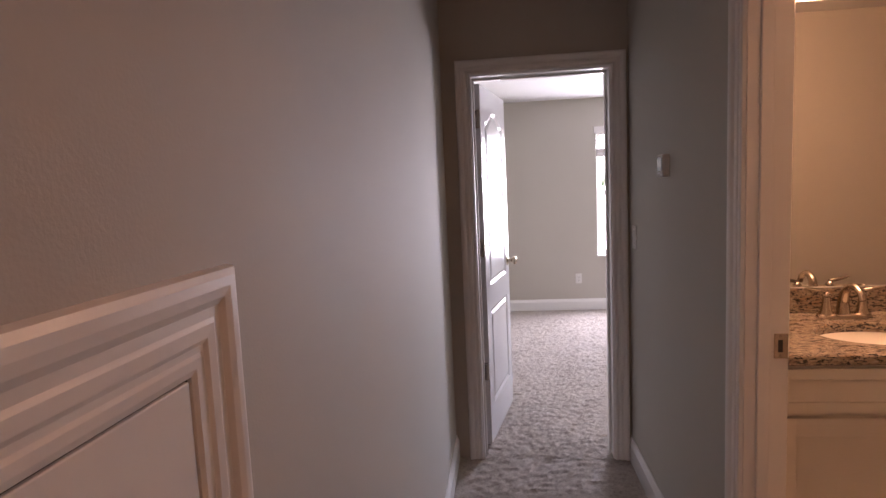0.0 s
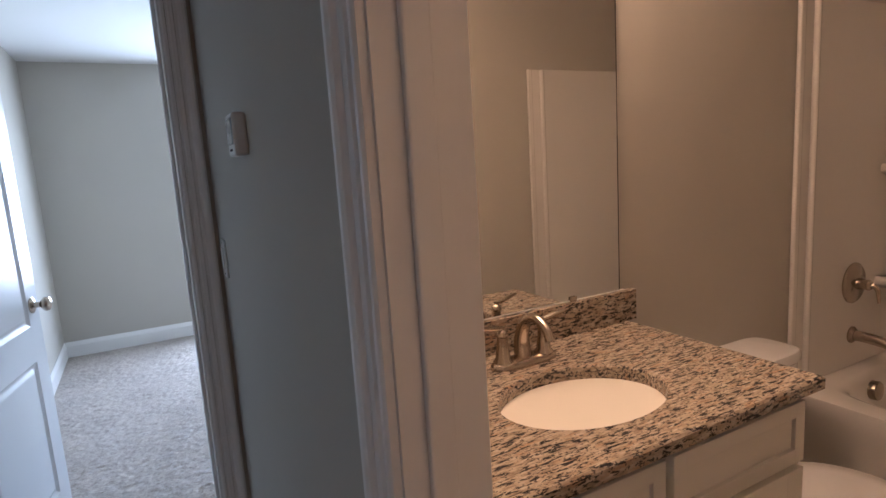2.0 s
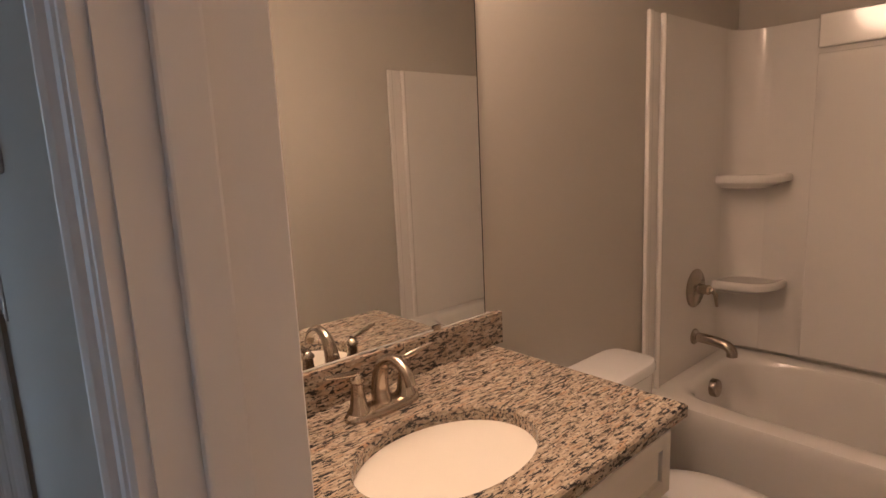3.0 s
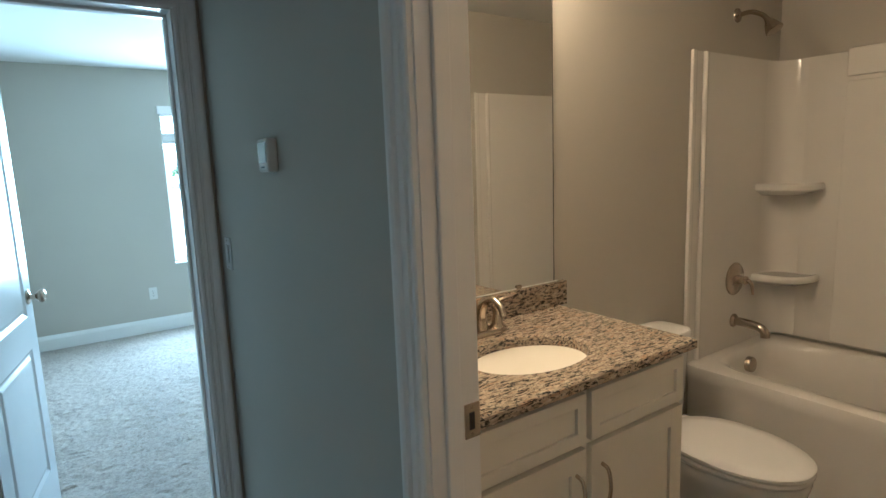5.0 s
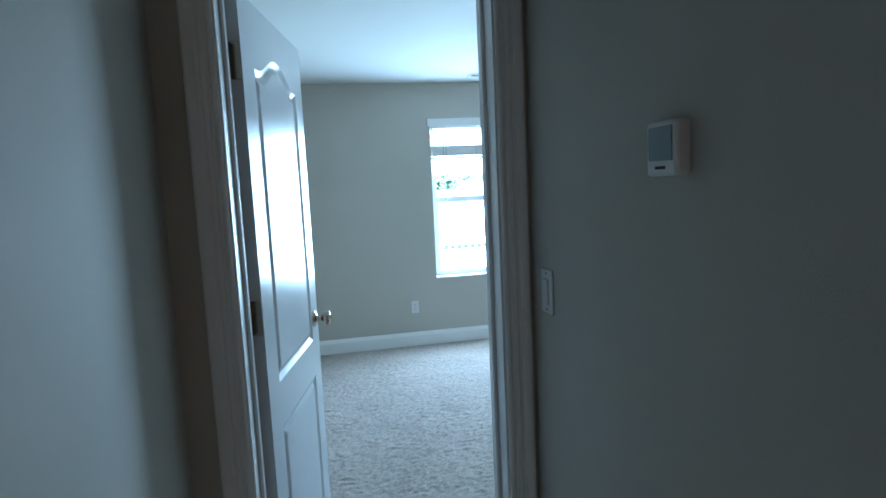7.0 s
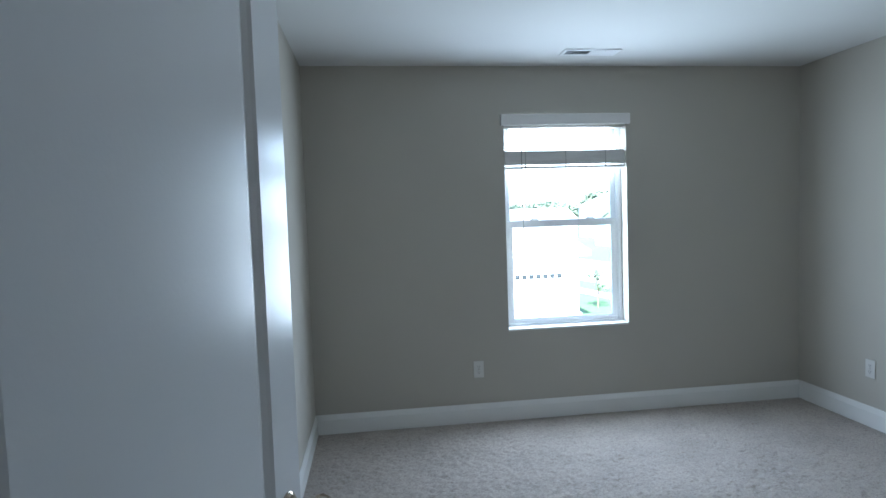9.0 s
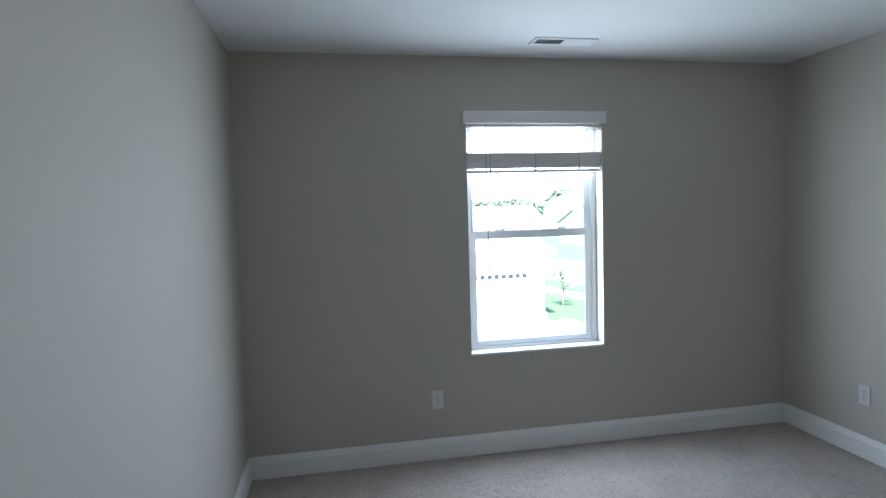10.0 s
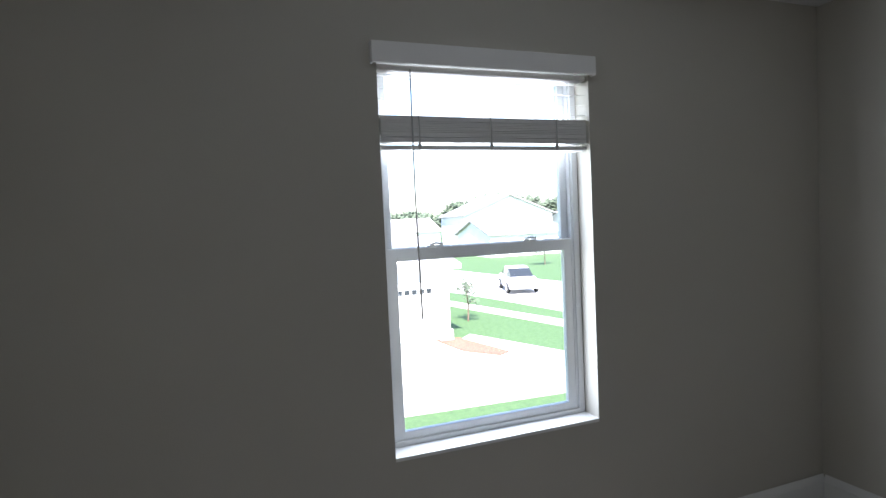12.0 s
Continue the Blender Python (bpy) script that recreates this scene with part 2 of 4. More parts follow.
structure("wall_bath_north", box(BATH_L, BATH_E + 0.1, BATH_N, BATH_N + 0.11, 0, HIGH), WALL, "greige painted bathroom wall behind the vanity", "wall")
structure("wall_bath_south", box(BATH_L, BATH_E + 0.1, BATH_S - 0.11, BATH_S, 0, HIGH), WALL, "greige painted bathroom wall facing the mirror", "wall")
structure("wall_bath_east", box(BATH_E, BATH_E + 0.1, BATH_S, BATH_N, 0, HIGH), WALL, "greige painted wall above the bathtub", "wall")
structure("ceiling_bedroom", box(LEFT - 0.12, ROOM_R + 0.12, DOOR_S + 0.05, OUT_N, HIGH, HIGH + 0.1), CEILING, "white painted flat bedroom ceiling", "ceiling")
structure("ceiling_hall", box(HALL_L - 0.12, HALL_R + 0.05, HALL_S - 0.12, DOOR_S + 0.05, HIGH, HIGH + 0.1), CEILING, "white painted flat hallway ceiling", "ceiling")
structure("ceiling_bath", box(HALL_R + 0.05, BATH_E + 0.1, BATH_S - 0.11, DOOR_S + 0.05, HIGH, HIGH + 0.1), CEILING, "white painted flat bathroom ceiling", "ceiling")
structure("floor_slab", box(LEFT - 0.12, ROOM_R + 0.12, HALL_S - 0.12, OUT_N, -0.3, -0.03), CONCRETE, "plain subfloor under carpet and vinyl", "floor")
structure("floor_bath", box(BATH_L - 0.06, BATH_E, BATH_S, BATH_N, -0.03, 0.0), FLOORVINYL, "brown vinyl bathroom floor", "floor")


def carpet(name, x0, x1, y0, y1, step, label):
    """A clumpy cut-pile carpet: a fine uneven sheet."""
    nx, ny = int((x1 - x0) / step) + 1, int((y1 - y0) / step) + 1
    xs, ys = np.linspace(x0, x1, nx), np.linspace(y0, y1, ny)
    rng = np.random.default_rng(5)
    raw = rng.normal(0, 1, (ny, nx))
    soft = raw.copy()
    soft = (soft + np.roll(soft, 1, 1) + np.roll(soft, -1, 1) + 0.5 * np.roll(soft, 1, 0)) / 1.9
    z = np.clip(soft * 0.0020 + raw * 0.0014, -0.012, 0.012) - 0.004
    gx, gy = np.meshgrid(xs, ys)
    co = np.stack([gx + rng.normal(0, step * 0.2, gx.shape) * ((gx > x0) & (gx < x1)), gy + rng.normal(0, step * 0.2, gx.shape) * ((gy > y0) & (gy < y1)), z], -1).reshape(-1, 3)
    a = (np.arange(ny - 1)[:, None] * nx + np.arange(nx - 1)[None]).reshape(-1)
    me = bpy.data.meshes.new(name)
    me.from_pydata(co.tolist(), [], np.stack([a, a + 1, a + nx + 1, a + nx], -1).tolist())
    me.materials.append(CARPET)
    for p in me.polygons:
        p.use_smooth = True
    return tagged(new(name, me), label, "carpet", "", "structure")


carpet("floor_carpet_bedroom", LEFT, ROOM_R, DOOR_S, ROOM_N, 0.011, "beige shaggy cut-pile bedroom carpet with vacuum marks")
carpet("floor_carpet_hall", HALL_L, HALL_R + 0.06, HALL_S, DOOR_S, 0.014, "beige shaggy cut-pile hallway carpet")

BASE = ((0, 0), (0.015, 0), (0.015, 0.098), (0.0125, 0.102), (0.0125, 0.106), (0.0095, 0.113), (0.0065, 0.122), (0.004, 0.128), (0.004, 0.131), (0, 0.131))


def baseboard(p, q, inward):
    """A profiled skirting from p to q; inward is the direction into the room."""
    rings = [[(e[0] + inward[0] * d, e[1] + inward[1] * d, z) for d, z in BASE] for e in (p, q)]
    structure("baseboard", loft(rings), TRIM, "white painted baseboard with a moulded top edge", "baseboard")


baseboard((LEFT, ROOM_N), (ROOM_R, ROOM_N), (0, -1))
baseboard((LEFT, DOOR_N), (LEFT, ROOM_N - 0.0155), (1, 0))
baseboard((ROOM_R, DOOR_N), (ROOM_R, ROOM_N - 0.0155), (-1, 0))
baseboard((DX1 + 0.095, DOOR_N), (ROOM_R - 0.016, DOOR_N), (0, 1))
baseboard((HALL_L, 0.73), (HALL_L, DOOR_S), (1, 0))
baseboard((HALL_R, BY1 + 0.095), (HALL_R, DOOR_S), (-1, 0))
baseboard((HALL_R, HALL_S), (HALL_R, BY0 - 0.095), (-1, 0))

# ---- door frames ----
CAS = ((0.0, 0.0), (0.0, 0.010), (0.005, 0.0135), (0.012, 0.0135), (0.015, 0.0095), (0.020, 0.0095), (0.024, 0.0140), (0.034, 0.0150), (0.038, 0.0120), (0.046, 0.0120), (0.052, 0.0185), (0.060, 0.0215), (0.068, 0.0215), (0.074, 0.017), (0.076, 0.0))


def casing(parent, a0, a1, top, put, name="trim"):
    """Mitred casing round an opening from a0 to a1; put(a, out, z) lays a point on the wall."""
    rings = []
    for a, z, sa, sz in ((a0, 0.0, -1, 0), (a0, top, -1, 1), (a1, top, 1, 1), (a1, 0.0, 1, 0)):
        rings.append([put(a + sa * (w + 0.006), o, z + sz * (w + 0.006)) for w, o in CAS])
    part(name, loft(rings), TRIM, parent, "white painted moulded casing")


frame_bed = thing("door_frame_bedroom", "white painted moulded frame of the bedroom doorway", "door frame", (DX0, DOOR_S, 0), kind="structure")
casing(frame_bed, DX0, DX1, DTOP, lambda a, o, z: (a, DOOR_S - o, z))
casing(frame_bed, DX0, DX1, DTOP, lambda a, o, z: (a, DOOR_N + o, z))
bm = box(DX0 - 0.018, DX0, DOOR_S, DOOR_N, 0, DTOP)
box(DX1, DX1 + 0.018, DOOR_S, DOOR_N, 0, DTOP, bm=bm)
box(DX0 - 0.018, DX1 + 0.018, DOOR_S, DOOR_N, DTOP, DTOP + 0.018, bm=bm)
part("jamb", bm, TRIM, frame_bed)
bm = box(DX0, DX0 + 0.011, DOOR_N - 0.075, DOOR_N - 0.04, 0, DTOP - 0.011, 0.003)
box(DX1 - 0.011, DX1, DOOR_N - 0.075, DOOR_N - 0.04, 0, DTOP - 0.011, 0.003, bm=bm)
box(DX0, DX1, DOOR_N - 0.075, DOOR_N - 0.04, DTOP - 0.011, DTOP, 0.003, bm=bm)
part("door_stop", bm, TRIM, frame_bed)

frame_bath = thing("door_frame_bathroom", "white painted moulded frame of the bathroom doorway", "door frame", (HALL_R, BY0, 0), kind="structure")
casing(frame_bath, BY0, BY1, DTOP, lambda a, o, z: (HALL_R - o, a, z))
casing(frame_bath, BY0, BY1, DTOP, lambda a, o, z: (BATH_L + o, a, z))
bm = box(HALL_R, BATH_L, BY0 - 0.018, BY0, 0, DTOP)
box(HALL_R, BATH_L, BY1, BY1 + 0.018, 0, DTOP, bm=bm)
box(HALL_R, BATH_L, BY0 - 0.018, BY1 + 0.018, DTOP, DTOP + 0.018, bm=bm)
part("jamb", bm, TRIM, frame_bath)
bm = box(BATH_L - 0.075, BATH_L - 0.042, BY1 - 0.011, BY1, 0, DTOP - 0.011, 0.003)
box(BATH_L - 0.075, BATH_L - 0.042, BY0, BY0 + 0.011, 0, DTOP - 0.011, 0.003, bm=bm)
box(BATH_L - 0.075, BATH_L - 0.042, BY0, BY1, DTOP - 0.011, DTOP, 0.003, bm=bm)
part("door_stop", bm, TRIM, frame_bath)
strike = part("strike_plate", box(BATH_L - 0.030, BATH_L + 0.006, BY1 - 0.0025, BY1 + 0.001, 0.985, 1.053, 0.001), NICKEL, frame_bath, "dull nickel strike plate")
# no hole is cut: a black block paints its shaded inside
part("latch_hole_shade", box(BATH_L - 0.020, BATH_L - 0.008, BY1 - 0.0034, BY1 - 0.0015, 1.002, 1.036, 0.0005), DARK, strike)
for z in (0.992, 1.046):
    part("screw", lathe([(0.0035, 0), (0.003, 0.001), (0.0, 0.0012)], (BATH_L - 0.014, BY1 - 0.0024, z), (0, -1, 0), 10), DARKNICKEL, strike)

# ---- bedroom door ----
door = thing("door_bedroom", "white two-panel moulded door with arched panel, standing open", "door", (DX0, 3.272, 0.012))
SWING = pose(DX0 + 0.002, 3.272, 0.012, 0, 0, 79)
LEAF_W, LEAF_H, LEAF_T = 0.688, 2.026, 0.035


def panel_ring(u0, u1, z0, z1, arch, inset, depth):
    """Outline of a door panel, drawn in by inset, on the face at depth."""
    u0, u1, z0, z1 = u0 + inset, u1 - inset, z0 + inset, z1 - inset
    pts = [(u0, z0), (u1, z0)]
    for i in range(25):
        s = 1 - i / 24
        k = min(max((0.5 - abs(s - 0.5) - 0.06) / 0.40, 0), 1)
        pts.append((u0 + (u1 - u0) * s, z1 + arch * k * k * (3 - 2 * k)))
    return [(u, -LEAF_T + depth, z) for u, z in pts]


bm = bmesh.new()
outer = [bm.verts.new(p) for p in ((0, -LEAF_T, 0), (LEAF_W, -LEAF_T, 0), (LEAF_W, -LEAF_T, LEAF_H), (0, -LEAF_T, LEAF_H))]
edges = [bm.edges.new((outer[i], outer[(i + 1) % 4])) for i in range(4)]
holes = []
for u0, u1, z0, z1, arch in ((0.108, 0.585, 0.908, 1.840, 0.062), (0.108, 0.585, 0.210, 0.768, 0.0)):
    ring = [bm.verts.new(p) for p in panel_ring(u0, u1, z0, z1, arch, 0, 0)]
    edges += [bm.edges.new((ring[i], ring[(i + 1) % len(ring)])) for i in range(len(ring))]
    holes.append((ring, (u0, u1, z0, z1, arch)))
bmesh.ops.triangle_fill(bm, edges=edges, use_beauty=True, use_dissolve=False)
for ring, spec in holes:
    last = ring
    for inset, depth in ((0.006, 0.004), (0.016, 0.0085), (0.022, 0.0085), (0.036, 0.002), (0.042, 0.001)):
        nxt = [bm.verts.new(p) for p in panel_ring(*spec, inset, depth)]
        for i in range(len(ring)):
            j = (i + 1) % len(ring)
            bm.faces.new((last[i], last[j], nxt[j], nxt[i]))
        last = nxt
    bm.faces.new(last)
back = [bm.verts.new(p) for p in ((0, 0, 0), (LEAF_W, 0, 0), (LEAF_W, 0, LEAF_H), (0, 0, LEAF_H))]
for i in range(4):
    j = (i + 1) % 4
    bm.faces.new((outer[i], outer[j], back[j], back[i]))
bm.faces.new(back)
part("leaf", bm, DOORPAINT, door, "glossy white moulded door leaf", False, SWING)
part("knob", lathe([(0.032, 0), (0.032, 0.004), (0.026, 0.008), (0.012, 0.012), (0.0115, 0.03), (0.018, 0.036), (0.027, 0.044), (0.0285, 0.052), (0.025, 0.062), (0.014, 0.067), (0, 0.068)], (0.625, -LEAF_T, 0.984), (0, -1, 0), 24), NICKEL, door, "round satin nickel knob", True, SWING)
part("knob", lathe([(0.032, 0), (0.032, 0.004), (0.026, 0.008), (0.012, 0.012), (0.0115, 0.03), (0.018, 0.036), (0.027, 0.044), (0.0285, 0.052), (0.025, 0.062), (0.014, 0.067), (0, 0.068)], (0.625, 0, 0.984), (0, 1, 0), 24), NICKEL, door, "round satin nickel knob", True, SWING)
part("latch_plate", box(LEAF_W - 0.001, LEAF_W + 0.002, -0.030, -0.006, 0.975, 1.035, 0.0008), NICKEL, door, "", False, SWING)
for z in (1.790, 1.083, 0.378):
    bm = tube([(-0.002, 0.004, z), (-0.002, 0.004, z + 0.1)], 0.0065, 12)
    box(-0.0015, 0.001, -0.032, 0.004, z, z + 0.1, 0.0005, bm=bm)
    h = part("hinge", bm, DARKNICKEL, door, "dull bronze butt hinge", False, SWING)
    bm = box(DX0 - 0.001, DX0 + 0.0025, 3.272 - 0.034, 3.272, z + 0.012, z + 0.112, 0.0008)
    part("hinge_leaf", bm, DARKNICKEL, h)

# ---- hall fittings ----
thermo = thing("thermostat", "white wall thermostat with a grey display screen", "thermostat", (HALL_R, 2.47, 1.535))
part("body", box(HALL_R - 0.028, HALL_R, 2.412, 2.494, 1.490, 1.578, 0.006), PLASTIC, thermo)
part("screen", box(HALL_R - 0.0295, HALL_R - 0.02, 2.421, 2.486, 1.514, 1.569, 0.002), SCREEN, thermo, "grey liquid crystal screen")
part("lower_bar", box(HALL_R - 0.0293, HALL_R - 0.02, 2.440, 2.468, 1.501, 1.506, 0.001), DARK, thermo, "small dark bar below the screen")


def outlet(name, label, loc, turn, toggle=False):
    """A cover plate on a wall, built facing -y at its own origin, then turned."""
    xf = pose(*loc, 0, 0, turn)
    ob = thing(name, label, "light switch" if toggle else "outlet", loc)
    part("cover_plate", box(-0.0355, 0.0355, -0.006, 0, -0.058, 0.058, 0.0025), PLASTIC, ob, "", False, xf)
    if toggle:
        part("rocker", box(-0.016, 0.016, -0.010, -0.004, -0.033, 0.033, 0.0015), PLASTIC, ob, "", False, xf)
    else:
        for z in (-0.02, 0.02):
            face = part("receptacle", lathe([(0.017, 0), (0.017, 0.0015), (0.016, 0.0022), (0, 0.0022)], (0, -0.0055, z), (0, -1, 0), 20), PLASTIC, ob, "", False, xf)
            # slots are not cut: black blocks carry the shade inside them
            bm = box(-0.0075, -0.0052, -0.0082, -0.006, z - 0.002, z + 0.007)
            box(0.0052, 0.0075, -0.0082, -0.006, z - 0.002, z + 0.006, bm=bm)
            box(-0.002, 0.002, -0.0082, -0.006, z - 0.011, z - 0.006, bm=bm)
            part("slot_shade", bm, DARK, face, "", False, xf)
    for z in ((-0.048, 0.048) if toggle else (0.0,)):
        part("screw", lathe([(0.0032, 0), (0.0028, 0.001), (0, 0.001)], (0, -0.006, z), (0, -1, 0), 10), NICKEL, ob, "", False, xf)
    return ob


outlet("light_switch", "white rocker light switch beside the bedroom door", (HALL_R, 3.004, 1.205), 90 + 180, True)
outlet("wall_outlet", "white duplex outlet low on the bedroom wall", (0.848, ROOM_N, 0.372), 0)
outlet("wall_outlet", "white duplex outlet on the bedroom side wall", (ROOM_R, 6.22, 0.375), 270)

hatch = thing("access_panel", "low white access panel with moulded casing, in the hall", "access panel", (HALL_L, 0.2, 0))
PY0, PY1, PZ = -0.35, 0.628, 1.317
rings = []
for a, z, sa, sz in ((PY0, 0.0, -1, 0), (PY0, PZ, -1, 1), (PY1, PZ, 1, 1), (PY1, 0.0, 1, 0)):
    rings.append([(HALL_L + 0.65 * o, a + sa * w * 1.24, z + sz * w * 1.24) for w, o in CAS])
part("casing", loft(rings), TRIM, hatch, "white moulded casing")
part("panel", box(HALL_L, HALL_L + 0.006, PY0 + 0.003, PY1 - 0.003, 0.012, PZ - 0.003, 0.002), TRIM, hatch)
# black sheet behind the panel, its colour giving the gap's shade
bm = box(HALL_L + 0.0002, HALL_L + 0.002, PY0, PY1, 0.005, PZ)
part("gap_shade", bm, DARK, hatch)

# ---- window ----
win = thing("window_1", "white vinyl single-hung window in a deep opening", "window", (WX0, ROOM_N, WZ0), kind="structure")
FY = ROOM_N + 0.095


def frame_ring(x0, x1, z0, z1, y0, y1, w, wb, wt):
    bm = box(x0, x0 + w, y0, y1, z0, z1, 0.003)
    box(x1 - w, x1, y0, y1, z0, z1, 0.003, bm=bm)
    box(x0 + w - 0.002, x1 - w + 0.002, y0, y1, z0, z0 + wb, 0.003, bm=bm)
    box(x0 + w - 0.002, x1 - w + 0.002, y0, y1, z1 - wt, z1, 0.003, bm=bm)
    return bm


part("window_frame", frame_ring(WX0, WX1, WZ0, WZ1, FY, FY + 0.07, 0.028, 0.02, 0.03), VINYL, win)
bm = box(WX0 + 0.028, WX0 + 0.036, FY + 0.008, FY + 0.014, WZ0 + 0.03, WZ1 - 0.03)
box(WX1 - 0.036, WX1 - 0.028, FY + 0.008, FY + 0.014, WZ0 + 0.03, WZ1 - 0.03, bm=bm)
part("track", bm, VINYL, win)
RAIL = 1.365
upper = part("upper_sash", frame_ring(WX0 + 0.03, WX1 - 0.03, RAIL - 0.02, WZ1 - 0.028, FY + 0.040, FY + 0.066, 0.034, 0.045, 0.034), VINYL, win)
lower = part("lower_sash", frame_ring(WX0 + 0.03, WX1 - 0.03, WZ0 + 0.016, RAIL + 0.022, FY + 0.012, FY + 0.038, 0.042, 0.034, 0.048), VINYL, win)
for name, sash, z0, z1, y in (("pane", upper, RAIL + 0.02, WZ1 - 0.06, FY + 0.053), ("pane", lower, WZ0 + 0.046, RAIL - 0.022, FY + 0.025)):
    pane = part(name, box(WX0 + 0.06, WX1 - 0.06, y - 0.002, y + 0.002, z0, z1), GLASS, sash, "clear glass pane")
    pane.visible_shadow = False
for x in (1.30, 1.715):
    bm = box(x - 0.03, x + 0.03, FY + 0.014, FY + 0.036, RAIL + 0.021, RAIL + 0.028, 0.002)
    tube([(x - 0.02, FY + 0.025, RAIL + 0.03), (x, FY + 0.018, RAIL + 0.036), (x + 0.028, FY + 0.012, RAIL + 0.033)], 0.005, 8, bm)
    part("sash_lock", bm, VINYL, lower, "white sash lock")
part("window_sill", box(WX0, WX1, ROOM_N - 0.004, FY, WZ0 - 0.012, WZ0 + 0.002, 0.002), TRIM, win)

blind = thing("window_blind", "white horizontal blind, raised halfway, with valance and wand", "blind", (WX0, ROOM_N, BLIND_TOP))
part("valance", box(WX0 - 0.023, WX1 + 0.018, ROOM_N - 0.032, ROOM_N - 0.022, BLIND_TOP - 0.008, BLIND_TOP + 0.066, 0.003), SLAT, blind)
part("valance_return", box(WX0 - 0.023, WX0 - 0.015, ROOM_N - 0.023, ROOM_N, BLIND_TOP - 0.008, BLIND_TOP + 0.066, 0.002), SLAT, blind)
part("valance_return", box(WX1 + 0.010, WX1 + 0.018, ROOM_N - 0.023, ROOM_N, BLIND_TOP - 0.008, BLIND_TOP + 0.066, 0.002), SLAT, blind)
part("headrail", box(WX0 + 0.006, WX1 - 0.006, ROOM_N + 0.012, ROOM_N + 0.062, BLIND_TOP - 0.022, BLIND_TOP - 0.002, 0.003), SLAT, blind)


def slat_mesh(z, tilt, sag=0.0, thick=0.0025):
    rings = []
    for k in range(9):
        x = WX0 + 0.008 + (WX1 - WX0 - 0.016) * k / 8
        s = sag * math.sin(math.pi * k / 8 * 3)
        rings.append([(x, ROOM_N + 0.037 + a, z + s + tilt * a + thick * (1 - (a / 0.025) ** 2) + o * thick) for a, o in ((-0.025, 0), (0, 0), (0.025, 0), (0.025, 1), (0, 1), (-0.025, 1))])
    return loft(rings)


rnd = random.Random(3)
for k in range(4):
    part("slat", slat_mesh(1.890 + 0.040 * k, 0.22, 0.0, 0.0008), SLAT, blind)
for k in range(15):
    part("slat", slat_mesh(1.772 + 0.0064 * k, rnd.uniform(-0.03, 0.03), rnd.uniform(-0.0006, 0.0006), 0.0054), SLAT, blind)
part("bottom_rail", box(WX0 + 0.008, WX1 - 0.008, ROOM_N + 0.012, ROOM_N + 0.062, 1.744, 1.762, 0.004), SLAT, blind)
for x in (WX0 + 0.15, (WX0 + WX1) / 2, WX1 - 0.15):
    bm = tube([(x, ROOM_N + 0.010, 1.745), (x + 0.002, ROOM_N + 0.009, 1.82), (x, ROOM_N + 0.010, 1.87)], 0.0022, 6)
    box(x - 0.007, x + 0.007, ROOM_N + 0.0075, ROOM_N + 0.0105, 1.752, 1.770, 0.001, bm=bm)
    part("ladder_cord", bm, CORD, blind)
part("wand", tube([(WX0 + 0.125, ROOM_N + 0.006, 2.03), (WX0 + 0.122, ROOM_N + 0.004, 1.6), (WX0 + 0.128, ROOM_N + 0.003, 1.13)], [0.003, 0.0032, 0.004], 8), CORD, blind, "thin grey tilt wand")

# ---- ceiling vent ----
vent = thing("ceiling_vent", "white metal ceiling register with angled slats", "vent", (1.55, 6.49, HIGH))
VX0, VX1, VY0, VY1 = 1.375, 1.74, 6.43, 6.557
# dark sheet whose colour stands in for the shade inside the duct
part("duct_shade_sheet", box(VX0 + 0.02, VX1 - 0.02, VY0 + 0.02, VY1 - 0.02, HIGH - 0.003, HIGH - 0.001), DUCT_SHADE, vent)
bm = frame_ring(VX0, VX1, VY0, VY1, 0, 0.007, 0.024, 0.024, 0.024)
bm.transform(Matrix(((1, 0, 0, 0), (0, 0, 1, 0), (0, -1, 0, HIGH), (0, 0, 0, 1))))
part("frame", bm, VINYL, vent)
part("divider", box(1.552, 1.564, VY0 + 0.02, VY1 - 0.02, HIGH - 0.007, HIGH - 0.001), VINYL, vent)
for side, x0, x1 in ((1, VX0 + 0.03, 1.55), (-1, 1.566, VX1 - 0.03)):
    for k in range(9):
        x = x0 + (x1 - x0) * (k + 0.5) / 9
        part("slat", loft([[(x - 0.006 * side, y, HIGH - 0.010), (x - 0.0052 * side, y, HIGH - 0.010), (x + 0.0068 * side, y, HIGH - 0.002), (x + 0.006 * side, y, HIGH - 0.002)] for y in (VY0 + 0.022, VY1 - 0.022)]), VINYL, vent)

# ---- added hall fill lamp, out of view ----
dome = thing("hall_fill_lamp", "added unseen dome lamp filling the hallway with warm light", "ceiling light", (0.18, -0.7, HIGH))
part("rim", lathe([(0.15, 0), (0.165, -0.004), (0.165, -0.02), (0.15, -0.026), (0.14, -0.02)], (0.18, -0.7, HIGH - 0.001), (0, 0, 1), 32), NICKEL, dome, "", True)
part("shade", lathe([(0.139, 0), (0.135, -0.03), (0.11, -0.055), (0.06, -0.072), (0.0, -0.077)], (0.18, -0.7, HIGH - 0.021), (0, 0, 1), 32), DOME, dome, "glowing dome of the added fill lamp", True)

# ---- bathroom: vanity ----
CT = 0.962
VX, VF = 1.603, 1.845
vanity = thing("vanity_cabinet", "off-white shaker vanity cabinet with nickel bar pulls", "cabinet", (BATH_L, BATH_N, 0))
bm = box(BATH_L + 0.002, VX, VF, BATH_N - 0.002, 0.10, CT - 0.032)
box(BATH_L + 0.002, VX, VF + 0.07, BATH_N - 0.002, 0, 0.10, bm=bm)
part("body", bm, CABINET, vanity)


